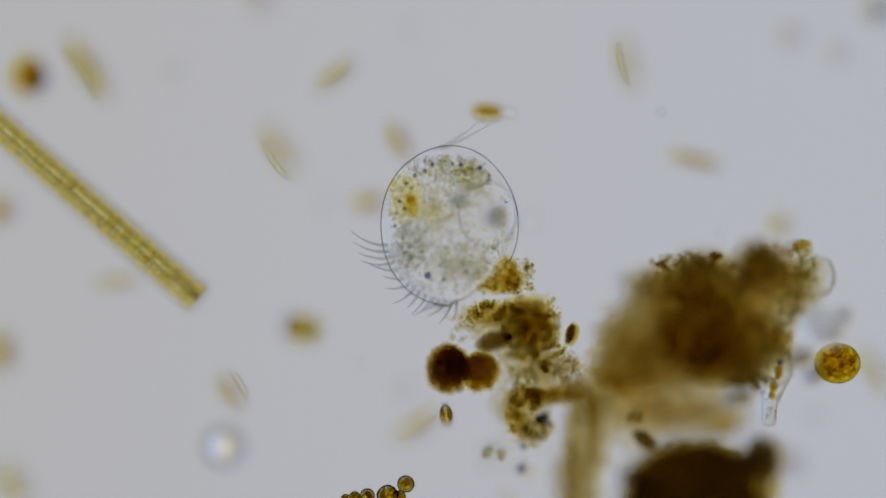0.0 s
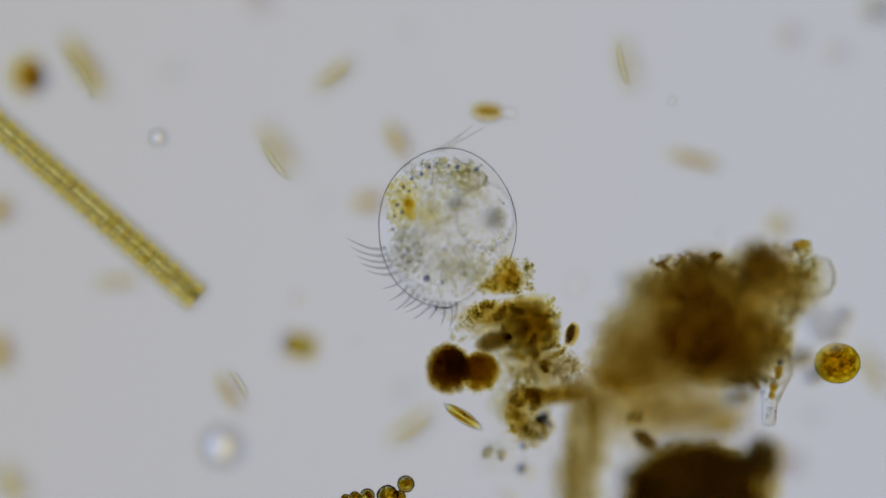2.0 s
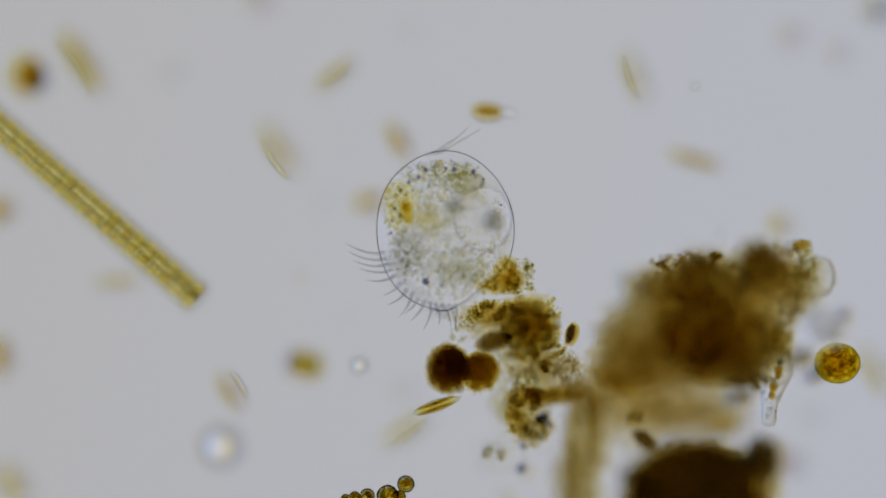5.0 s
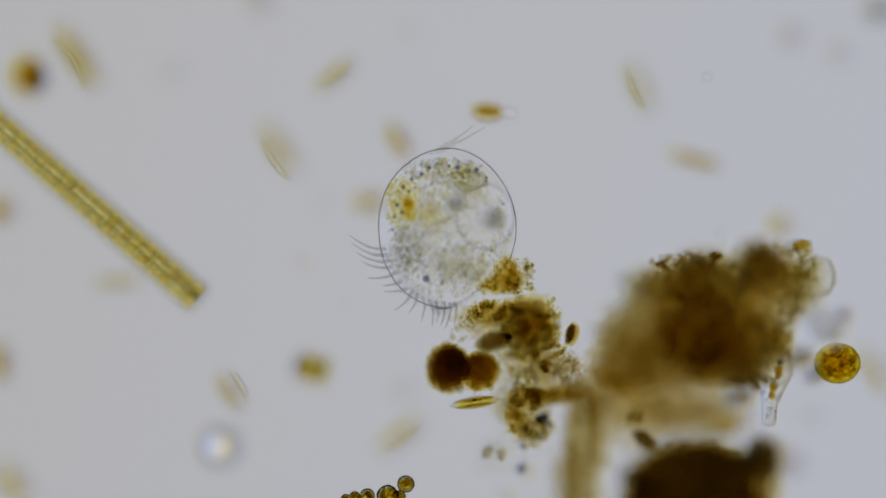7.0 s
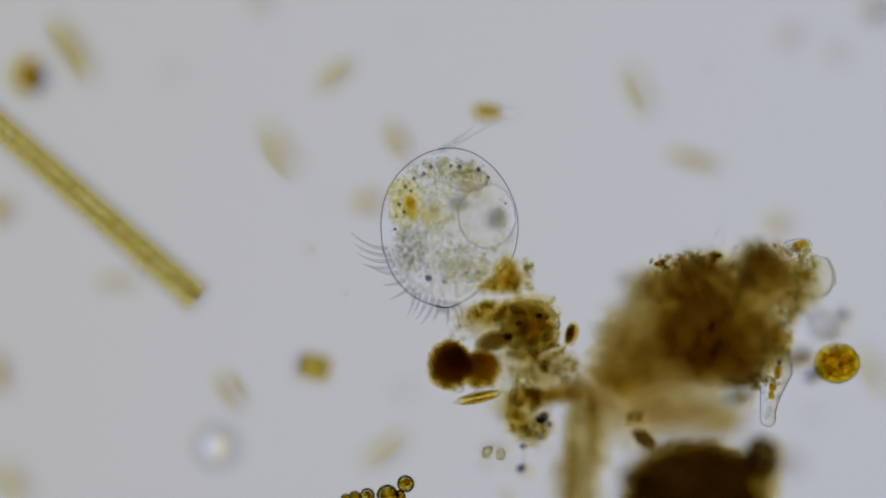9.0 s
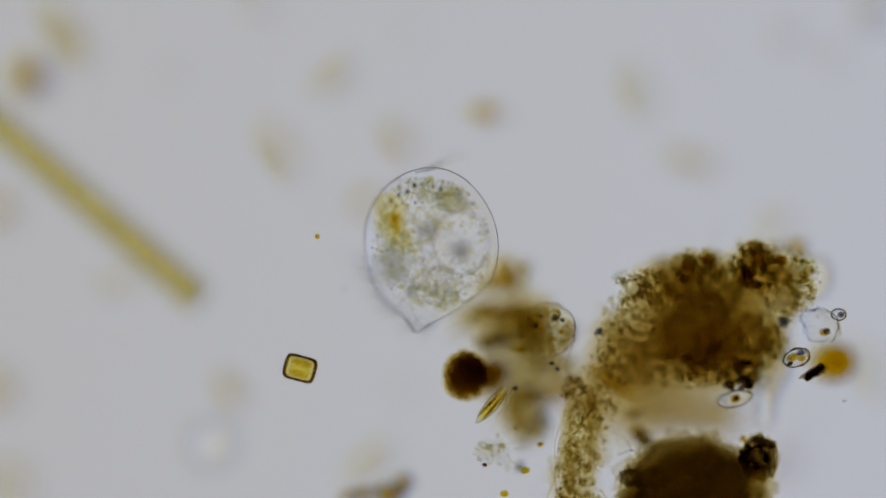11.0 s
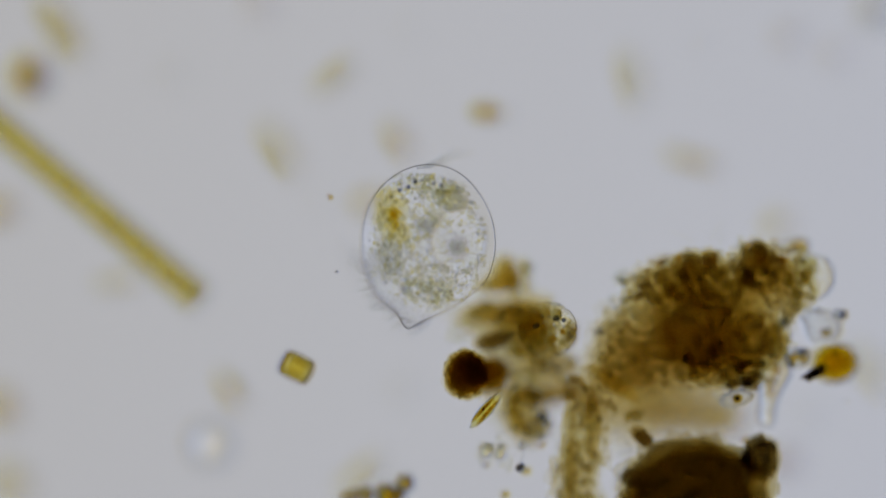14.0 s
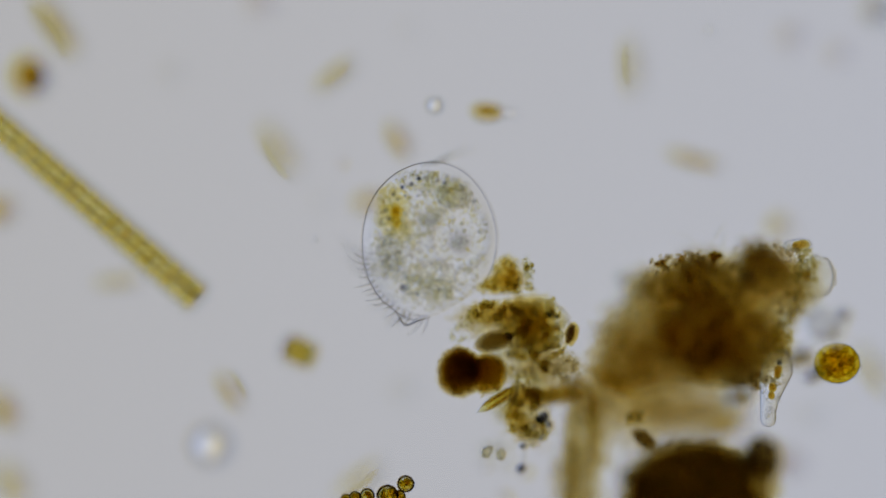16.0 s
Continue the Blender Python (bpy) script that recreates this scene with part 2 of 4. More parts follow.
# ---- the slide and the lamp ----
def make_slide():
    bm = bmesh.new()
    bmesh.ops.create_cube(bm, size=1)
    bmesh.ops.scale(bm, vec=(1.6, 1.2, 0.2), verts=bm.verts)
    bmesh.ops.translate(bm, vec=(0, 0, -0.116), verts=bm.verts)
    bmesh.ops.bevel(bm, geom=bm.edges, offset=0.008, segments=2, affect="EDGES")
    data = bpy.data.meshes.new("slide")
    bm.to_mesh(data)
    bm.free()
    data.materials.append(GLASS)
    ob = new("ground", data)
    ob.visible_shadow = False
    tagged(ob, "clear flat glass microscope slide lit from below", "glass slide", kind="structure")

    # the condenser's lens, unseen: flat above, domed below; added to gather the lamp's light for the whole field
    focal = 1 / (1 / (1.54 * (REACH + 0.3)) + 1 / (LAMP_FAR - 0.3))
    dome = focal * 0.5
    rim = 0.6
    bm = bmesh.new()
    rings = []
    for i in range(1, 49):
        r = rim * i / 48
        z = -0.3 - (math.sqrt(dome * dome - r * r) - math.sqrt(dome * dome - rim * rim))
        rings.append([bm.verts.new((r * math.cos(a), r * math.sin(a), z)) for a in (2 * math.pi * k / 96 for k in range(96))])
    low = bm.verts.new((0, 0, -0.3 - (dome - math.sqrt(dome * dome - rim * rim))))
    for k in range(96):
        bm.faces.new((low, rings[0][(k + 1) % 96], rings[0][k]))
    for a, b in zip(rings, rings[1:]):
        for k in range(96):
            bm.faces.new((a[k], a[(k + 1) % 96], b[(k + 1) % 96], b[k]))
    top = [bm.verts.new((rim * math.cos(a), rim * math.sin(a), -0.27)) for a in (2 * math.pi * k / 96 for k in range(96))]
    for f in bm.faces:
        f.smooth = True
    for k in range(96):
        bm.faces.new((rings[-1][k], rings[-1][(k + 1) % 96], top[(k + 1) % 96], top[k]))
    bm.faces.new(top)
    bmesh.ops.recalc_face_normals(bm, faces=bm.faces)
    bmesh.ops.split_edges(bm, edges=[e for e in bm.edges if len(e.link_faces) == 2 and e.calc_face_angle(0) > 0.6])
    data = bpy.data.meshes.new("condenser_lens")
    bm.to_mesh(data)
    bm.free()
    data.materials.append(GLASS)
    ob = new("condenser_lens", data)
    ob.visible_shadow = False
    tagged(ob, "unseen domed glass lens added under the slide to spread the lamp's light", "lens", kind="structure")

    bm = bmesh.new()
    bmesh.ops.create_circle(bm, cap_ends=True, radius=LAMP_FAR * 0.3, segments=96)
    data = bpy.data.meshes.new("condenser_lamp")
    bm.to_mesh(data)
    bm.free()
    data.materials.append(LAMP)
    ob = new("backdrop", data)
    ob.location = (0, 0, -LAMP_FAR)
    tagged(ob, "bright bluish grey field of the condenser lamp", "lamp field", kind="structure")


make_slide()


# ---- the ciliate ----
def cell_body(a, b, c, tip=0.035, flat=0.05, sub=6):
    """An egg-shaped cell: a blunt tip at its lower end, turned a little upwards, and a flattened flank beside it."""
    bm = bmesh.new()
    bmesh.ops.create_icosphere(bm, subdivisions=sub, radius=1)
    at_flat, up, at_tip = math.radians(-52), math.radians(23), math.radians(-95)
    flank = Vector((0.591, -0.797, -0.1)).normalized()
    for v in bm.verts:
        d = v.co.normalized()
        t = math.atan2(d.y, d.x)
        ridge = ((t - at_tip) / 0.15) ** 2 + ((math.asin(max(-1, min(1, d.z))) - up) / 0.2) ** 2
        k = 1 + tip * math.exp(-ridge) - flat * math.exp(-((t - at_flat) / 0.42) ** 2)
        k += 0.006 * math.sin(5 * t + 1)
        p = Vector((d.x * a * k, d.y * b * k, d.z * c * k))
        p -= flank * max(p.dot(flank) - a * 0.91, 0) * 0.55
        v.co = p * U
    return bm


def make_ciliate():
    rng = np.random.default_rng(5)
    c = thing("ciliate", spot(795, 400, 0.05), "transparent oval ciliate with granules, clear vacuole and a fringe of cirri", "ciliate")
    part("pellicle", cell_body(122, 142, 102, 0.14, 0.03), PELLICLE, c, "clear thin cell wall around colourless plasma")
    part("plasma", cell_body(119.4, 139.4, 99.4, 0.14, 0.03), PLASMA, c, "clear colourless plasma")
    part("vacuole", ball(50, 56, 46, (66, 20, 22), 5, 0.03), WATERY, c, "large clear contractile vacuole")
    part("vacuole", ball(30, 28, 18, (50, -62, 4), 4, 0.05), VACUOLE, c)
    part("vacuole", ball(34, 36, 26, (0, 46, -8), 4, 0.06), VACUOLE, c)
    part("vacuole", ball(26, 24, 18, (5, -15, 10), 4, 0.06), VACUOLE, c)
    for x, y, z, r in ((8, -52, 2, 22), (44, -40, -2, 17), (24, -86, 3, 19), (-20, -84, 0, 16), (-14, -20, 4, 18), (72, -52, 0, 15), (58, -86, 2, 13), (-30, 20, 2, 17)):
        part("vacuole", ball(r, r * 0.9, r * 0.6, (x, y, z), 4, 0.12, seed=x), FOAM, c)
    part("nucleus", ball(22, 22, 14, (82, 14, 56), 3, 0.25, layers=3), GREY, c, "small grey nucleus")
    part("nucleus", ball(11, 11, 9, (82, 14, 56), 3, 0.25, layers=3), GREY, c, "small grey nucleus")
    part("nucleus", ball(20, 15, 10, (16, 44, 50), 3, 0.3, seed=3, layers=3), GREY, c, "small grey nucleus")
    part("nucleus", ball(14, 11, 9, (24, -75, -40), 3, 0.25, seed=5, layers=3), DIM, c, "small grey nucleus")

    def grains(count, where, small, large, mat, label=""):
        tagged(part("granules", heap(rng, count, in_ellipsoid(*where), small, large, 2), mat, c, label), kind="stuff")
    grains(18, (12, 22, 10, (-68, 38, 0)), 4, 9, AMBER, "amber food vacuole")
    part("amber_body", ball(10, 14, 9, (-66, 42, 2), 3, 0.35, layers=4), AMBER, c, "amber food vacuole")
    part("amber_body", ball(8, 10, 7, (-62, 24, 0), 3, 0.35, seed=2, layers=4), AMBER, c, "amber food vacuole")
    part("amber_haze", ball(34, 44, 16, (-76, 48, 0), 3, 0.3, seed=7, layers=2), FAINT_AMBER, c, "faint amber plasma")
    part("amber_haze", ball(20, 18, 8, (-34, 26, 52), 3, 0.3, seed=8, layers=1), FAINT_AMBER, c, "faint amber plasma")
    grains(70, (32, 36, 16, (-78, 56, 0)), 1.5, 4, AMBER, "scattered amber granules")
    grains(300, (36, 52, 22, (-70, -38, -2)), 1.2, 4, PALE, "grey granular plasma")
    grains(70, (26, 38, 14, (-68, -30, 6)), 2, 6, DIM)
    grains(90, (40, 56, 8, (-64, -34, 3)), 1.8, 4.5, BUBBLE, "bright round granules")
    grains(36, (80, 24, 8, (-4, 100, 3)), 1.8, 4.5, CLEAR_WALL)
    grains(50, (84, 44, 8, (0, -80, 3)), 1.8, 5, BUBBLE)
    grains(60, (26, 46, 8, (-70, -34, 8)), 1.6, 4, GREY)
    part("granular_plasma", ball(32, 52, 14, (-68, -36, 4), 4, 0.4, seed=12, layers=3), DIM, c, "grey granular plasma")
    part("granular_plasma", ball(22, 34, 12, (-70, -26, 6), 4, 0.5, seed=14, layers=3), DIM, c, "grey granular plasma")
    grains(150, (36, 18, 12, (38, 86, 4)), 1.2, 3.2, OLIVE, "olive granular patch")
    grains(12, (22, 9, 5, (34, 82, 6)), 3, 6, OLIVE)
    grains(70, (30, 48, 10, (-72, -36, 6)), 1.5, 3, GLINT, "bright granules")
    grains(40, (80, 18, 10, (-8, 104, 4)), 1.5, 3, GLINT)
    grains(46, (70, 36, 10, (4, -84, 4)), 1.5, 3.2, GLINT)
    grains(420, (80, 20, 18, (-8, 104, 0)), 1.2, 4, PALE)
    grains(60, (70, 18, 10, (-8, 104, 0)), 3, 7, OLIVE)
    grains(260, (24, 66, 16, (-86, 36, 0)), 1.2, 4, OLIVE)
    grains(520, (84, 48, 26, (0, -76, 0)), 1.2, 4.5, PALE)
    grains(40, (84, 48, 20, (0, -70, 0)), 3, 9, DIM)
    grains(34, (90, 100, 30, (-5, 0, -10)), 5, 12, DIM)
    grains(130, (14, 60, 20, (98, 0, 0)), 1.2, 3.5, PALE)
    grains(300, (90, 100, 7, (-6, -6, 58)), 1.4, 4.5, CRISP, "granules under the upper cell wall")
    grains(80, (44, 44, 8, (-26, 48, 60)), 2, 5, OLIVE)
    grains(46, (26, 12, 6, (34, 66, 58)), 2, 6, OLIVE)
    grains(36, (34, 26, 8, (-22, 24, 62)), 2, 5, AMBER)
    grains(50, (46, 26, 8, (24, -74, 56)), 4, 9, CRISP)
    up = np.array((0.407, 0.282, 0.869))

    def upper_layer(low, high):
        """Places in a layer across the cell, which lies level once the cell has tilted."""
        def pick(r):
            while True:
                p = in_ellipsoid(108, 126, 82)(r)
                free = np.linalg.norm((p - (66, 20, 22)) / (50, 56, 46)) > 1.0
                if low < p @ up < high and (free or r.random() < 0.02):
                    return p
        return pick
    for count, small, large, mat in ((700, 1.4, 4.2, CRISP), (120, 2, 4.5, OLIVE), (40, 4, 8, CRISP), (60, 1.6, 3.5, CLEAR_WALL), (14, 2.5, 4, FIRM_WALL), (8, 1.4, 2.6, INK), (60, 2, 5, FAINT_AMBER), (220, 1.4, 3, GLINT), (60, 2, 4.5, AMBER)):
        tagged(part("granules", heap(rng, count, upper_layer(-4, 38), small, large, 2), mat, c), kind="stuff")
    for i in range(14):
        a = rng.random() * 6.283
        k = 0.3 + 0.55 * rng.random()
        r = 1.8 + 2.6 * rng.random() ** 2
        part("granule", ball(r, r, r, (92 * k * math.cos(a) - 10, 105 * k * math.sin(a), 60 + 6 * rng.random()), 2, 0.1, seed=i, layers=3), INK, c)
    for x, y, r in ((20, 107, 5), (53, 102, 5), (-43, 96, 4.5), (-38, -87, 7), (-87, 43, 4), (-75, 74, 4), (10, -38, 2.5), (100, 42, 2.5), (-95, 0, 3),
                    (-60, 88, 4), (-30, 108, 4), (5, 110, 3.5), (-78, 30, 4), (-92, 22, 3), (30, -80, 3.5), (-10, -95, 3), (70, 88, 3), (-66, 66, 3)):
        part("granule", ball(r, r, r, (x, y, 2), 2, 0.1, seed=x, layers=3), INK, c, "dark blue-grey granule")
    # cirri: roots round the lower margin, each swept back in a curve
    for i, a in enumerate((-168, -163, -158, -153, -147, -138, -131, -125, -119, -113, -107, -101, -95, -90, -85)):
        ar = math.radians(a)
        root = Vector((117 * math.cos(ar), 136 * math.sin(ar), 0))
        long = 62 - 4 * i if i < 5 else 40 + 6 * math.sin(i * 2.1)
        out = Vector((math.cos(ar), math.sin(ar), 0))
        back = Vector((-math.sin(ar), math.cos(ar), 0)) * (-1 if i < 5 else -0.8)
        pts, rad = [], []
        for k in range(9):
            s = k / 8
            pts.append(out * (long * s - 6) + back * (long * (0.62 * s * s - 0.1)) + Vector((0, 0, 2 * s)))
            rad.append(2.7 * (1 - s) ** 0.8 + 0.6)
        ob = part("cirrus", tube(pts, rad, 6), CIRRUS, c, "fine colourless curved cirrus")
        rows, t = [], 0.0
        while t <= 16.01:
            ang = 5 * math.sin(4.1 * t + i * 0.4) if i < 4 else 17 * math.sin(10.6 * t + i * 0.95) + 4 * math.sin(3.1 * t + i)
            if i > 6:
                ang += 32 * min(max((t - 1.6) / 1.4, 0), 1) * (1 - min(max((t - 9.2) / 1.4, 0), 1))
            rows.append((t, pose(root.x * U, root.y * U, root.z * U, 0, 0, ang)))
            t += 0.1
        moves(ob, rows)
    # a second row of cirri higher on the flank, which comes to the margin when the cell tilts
    settle = pose(0, 0, 0, 10, -23.5, -9).to_3x3().inverted()
    for i, a in enumerate(range(-164, -102, 5)):
        ar = math.radians(a)
        out = settle @ Vector((math.cos(ar), math.sin(ar), 0))
        back = settle @ Vector((math.sin(ar), -math.cos(ar), 0))
        root = out * (0.96 / math.sqrt((out.x / 122) ** 2 + (out.y / 142) ** 2 + (out.z / 102) ** 2))
        long = 30 + 8 * math.sin(i * 1.9)
        pts = [out * (long * s - 4) + back * (long * 0.5 * s * s) for s in (k / 7 for k in range(8))]
        ob = part("cirrus", tube(pts, [2.4 * (1 - k / 7) ** 0.8 + 0.6 for k in range(8)], 6), CLEAR_WALL, c, "fine colourless curved cirrus")
        rows = []
        for q in range(161):
            rows.append((q / 10, pose(root.x * U, root.y * U, root.z * U, 0, 0, 14 * math.sin(9.7 * q / 10 + i * 0.8))))
        moves(ob, rows)
    part("food_vacuole", ball(37, 19, 14, (34, 84, 0), 4, 0.1, seed=4), THIN_WALL, c, "olive oval food vacuole")
    part("food_body", ball(33, 16, 10, (34, 84, 0), 3, 0.2, seed=6, layers=2), PALE, c, "olive oval food vacuole")
    for a, b, k in ((98, 74, 0.9), (94, 90, -0.3), (104, 60, 0.3)):
        ar = math.radians(a)
        root = Vector((115 * math.cos(ar), 136 * math.sin(ar), 0))
        d = Vector((math.cos(math.radians(30)), math.sin(math.radians(30)), 0))
        pts = [root + d * (b * s / 6) + Vector((0, s * s * 0.3 * k, 0)) for s in range(7)]
        part("bristle", tube(pts, [3.2 - 0.4 * s for s in range(7)], 8), CLEAR_WALL, c, "fine colourless bristle of the mouth")
    place = [(0, 795, 400, .05, 0, 0, 0), (1.5, 793, 403, .05, 0, 0, 0.5), (2.5, 789, 406, .05, 1, 1, 2), (3.5, 784, 410, .05, 2, 2, 3), (4.2, 785, 410, .05, 2, 2, 3), (6.3, 791, 406, .05, 0, 0, 1), (7, 791, 405, .05, 0, 0, 1),
             (9, 795, 404, .051, 0, 0, 1), (9.6, 791, 408, .053, 4, -4, 1), (11.3, 760, 440, .078, 18, -24, -8), (12.5, 759, 443, .079, 18, -24, -9), (13.5, 757, 436, .073, 16, -24, -9), (14.5, 758, 429, .062, 11, -24, -9), (16, 759, 428, .053, 8, -23, -9)]
    moves(c, [(t, Matrix.Translation(spot(u, v, z)) @ pose(0, 0, 0, a, b, r)) for t, u, v, z, a, b, r in place])


make_ciliate()


# ---- a second ciliate that darts through ----
def make_darting_ciliate():
    rng = np.random.default_rng(8)
    c = thing("darting_ciliate", spot(700, -300, 0.06), "small pale see-through ciliate darting through the water", "ciliate")
    part("plasma", cell_body(46, 64, 32, 0.05, 0.03, 4), PLASMA, c, "clear colourless plasma")
    part("pellicle", cell_body(48, 66, 34, 0.05, 0.03, 4), PELLICLE, c, "clear thin cell wall")
    tagged(part("granules", heap(rng, 90, in_ellipsoid(34, 48, 18), 2, 6, 2), PALE, c, "pale granular plasma"), kind="stuff")
    tagged(part("granules", heap(rng, 50, in_ellipsoid(30, 44, 16), 3, 9, 2), DIM, c), kind="stuff")
    part("nucleus", ball(12, 18, 10, (6, 10, 0), 3, 0.2), GREY, c, "small grey nucleus")
    part("granular_plasma", ball(36, 52, 22, (0, -4, 0), 4, 0.2, seed=5, layers=5), DIM, c, "grey granular plasma")
    rows = ((0, 700, -300, .02, 20), (7.1, 760, -260, .02, 20), (7.2, 880, -100, .02, 25), (7.3, 1006, 45, .02, 40), (7.4, 1152, 395, .022, 30), (7.5, 1182, 345, .004, -8), (7.6, 1360, 130, -.004, -55),
            (7.7, 1650, -150, -.004, -55), (8.0, 1750, -250, -.004, -55), (16, 1750, -250, -.004, -55))
    moves(c, [(t, Matrix.Translation(spot(u, v, z)) @ pose(0, 0, 0, 0, 0, r)) for t, u, v, z, r in rows])


make_darting_ciliate()


# ---- the filament ----
def make_filament():
    a, b = spot(-60, 172, 0.03), spot(352, 530, 0.03)
    rng = np.random.default_rng(91)
    d = b - a
    f = thing("algal_filament", a, "long straight golden algal filament of many short cells", "alga", turn=math.degrees(math.atan2(d.y, d.x)))
    total = d.length / U
    part("sheath", tube([(x, 0, 0) for x in (-4, 0, total * 0.5, total, total + 3)], [26, 31, 31, 31, 26], 40), CLEAR_SHELL, f, "thin clear sheath")
    # added strand imitating the bright line that the filament throws as a lens
    part("strand", tube([(x, 3, 19) for x in (2, total * 0.25, total * 0.5, total * 0.75, total - 3)], [5, 5.8, 5.8, 5.8, 5], 20), LIGHT_LINE, f, "clear strand added to bend light into the filament's bright line")
    n = 20
    step = total / n
    for i in range(n):
        # chloroplasts halved, so that a pale slit is left for that bright line
        for side in (-1, 1):
            bm = tube([((i + s) * step + o, side * 14, 0) for s, o in ((0, 1), (0, 3), (0.5, 0), (1, -3), (1, -1))], [9, 11, 12 + 0.8 * math.sin(i * 2.3), 11, 9], 18, 3)
            part("chloroplast", bm, FILAMENT_GOLD, f)
        part("plasma", tube([((i + s) * step, 0, 0) for s in (0.03, 0.5, 0.97)], [24, 25.5, 24], 24, 1), FILAMENT_GOLD, f)
        # cross walls lifted to the top, where they bend light into bright bands
        part("cross_wall", tube([(i * step - 1.2 + 3 * math.sin(i * 1.7), y, 22 - abs(y) * 0.3) for y in (-20, -10, 0, 10, 20)], [2.4, 3.4, 4, 3.4, 2.4], 10), LIGHT_LINE, f, "thin cross wall raised to bend light into a bright band")
        mid = ((i + 0.5) * step, 0, 4)
        tagged(part("granules", heap(rng, 15, in_ellipsoid(step * 0.5, 19, 12, mid), 1.6, 5, 2), OCHRE if i % 4 == 1 else GRANULAR_GOLD, f, "golden granules"), kind="stuff")


make_filament()


# ---- diatoms ----
def make_diatom(u, v, z, length, width, turn, shade=None, label="", rows=(), name="pennate_diatom", plates=1, shell=None, raised=0, slip=(0, 0)):
    d = thing(name, spot(u, v, z), label or "pale golden pennate diatom lying on the glass", "diatom", "scattered diatoms", turn=turn)
    case = part("shell", boat(length, width, width * 0.7) if plates == 1 else boat(length * 1.06, width, width * 0.7, 1.7, 0.75), shell or CLEAR_SHELL, d, "clear silica shell")
    if plates == 1:
        part("chloroplast", boat(length * 0.9, width * 0.95, width * 0.5, layers=4), shade or PALE_GOLD, d, "golden chloroplast")
        edge = [(length * 0.46 * math.sin(a), -width * 0.5 * math.cos(a) + width * 0.1, width * 0.3) for a in (x * 0.28 - 1.12 for x in range(9))]
        # rod added along the edge to bend light into a bright line
        part("girdle_band", tube(edge, [3, 5, 6.2, 7, 7, 7, 6.2, 5, 3], 16), STRAND, case, "clear rod added to bend light into a bright edge line")
        if raised:
            # added rod, raised clear of the shell, imitating the diatom's bright refraction fringe
            keel = [(x * 0.85 + slip[0], (y - width * 0.1) * abs(raised) / raised * 0.8 + slip[1], abs(raised)) for x, y, _ in edge]
            part("keel", tube(keel, [1.4, 2.4, 3.4, 4, 4, 4, 3.4, 2.4, 1.4], 12), LIGHT_LINE, case, "clear raised rod added to imitate the bright refraction fringe")
    else:
        for s in (-1, 1):
            part("chloroplast", boat(length * 0.8, width * 0.3, width * 0.5, 1.8, 0.6, at=(0, s * width * 0.2, 0), layers=5), OCHRE, d, "golden chloroplast along the margin")
            part("oil_drop", ball(4.5, 3, 3, (s * 8, 0, 2), 2), CLEAR_WALL, d, "bright oil drop")
        part("plasma", boat(length * 0.92, width * 0.78, width * 0.4, 1.7, 0.75, layers=2), GOLD, d)
        part("granule", ball(3, 2.6, 2.6, (0, 4, 0), 2, layers=4), SOOT, d, "dark granule")
    if rows:
        moves(d, [(t, Matrix.Translation(spot(x, y, zz)) @ pose(0, 0, 0, 0, tl, r)) for t, x, y, zz, r, tl in rows])
    return d


def drift(z, *rows):
    return [(t, u, v, z, r, 0) for t, u, v, r in rows]


make_diatom(160, 120, 0.006, 150, 44, -57, PALE_GOLD, raised=-98, slip=(6, -30), rows=drift(0.006, (0, 160, 120, -57), (4, 153, 112, -57), (7, 142, 100, -57), (9, 132, 85, -57), (11.3, 118, 55, -55), (12.5, 115, 50, -55), (16, 103, 45, -55)))
make_diatom(595, 132, 0.006, 96, 22, 38, raised=98)
make_diatom(1122, 110, 0.0, 110, 24, -75, raised=128, slip=(0, -12), rows=drift(-0.004, (0, 1116, 112, -77), (4, 1123, 125, -74), (7, 1137, 155, -66), (9, 1137, 160, -66), (12.5, 1138, 155, -70), (14.5, 1125, 130, -80), (16, 1124, 118, -87)))
make_diatom(500, 262, -0.002, 120, 30, -55, raised=122, slip=(14, -14))
make_diatom(1232, 282, 0.01, 110, 17, -15, OCHRE)
make_diatom(710, 248, 0.008, 76, 24, -60, OCHRE, "small ochre diatom lying on the glass")
make_diatom(657, 357, 0.002, 60, 26, 5, OCHRE, "small ochre diatom lying on the glass")
make_diatom(412, 692, 0.008, 80, 20, -58, OCHRE, "small ochre diatom lying on the glass", raised=-92, slip=(-4, 14))
make_diatom(735, 752, 0.0, 110, 24, 35, raised=112, rows=drift(-0.003, (0, 742, 750, 35), (4, 725, 758, 35), (7, 712, 768, 35), (9, 685, 795, 37), (12.5, 650, 835, 37), (16, 640, 850, 37)))
make_diatom(2, 372, 0.0, 60, 40, 10, OCHRE, "small ochre diatom lying on the glass")
make_diatom(8, 625, 0.002, 80, 34, -80, OCHRE, "small ochre diatom lying on the glass", rows=drift(0.002, (0, 12, 620, -80), (7, 5, 640, -80), (9, 3, 660, -80), (12.5, 10, 710, -75), (16, 15, 725, -60)))
make_diatom(212, 497, 0.006, 92, 16, 5)
make_diatom(1552, 655, -0.002, 110, 26, -60)
make_diatom(30, 855, -0.004, 90, 40, -60)
AMBER_DIATOM = make_diatom(864, 197, 0.029, 64, 30, -4, OCHRE, "amber diatom with a clear glassy end")
part("clear_end", ball(18, 9, 8, (34, -1, 26), 3, 0.2), BUBBLE, AMBER_DIATOM, "clear glassy end")
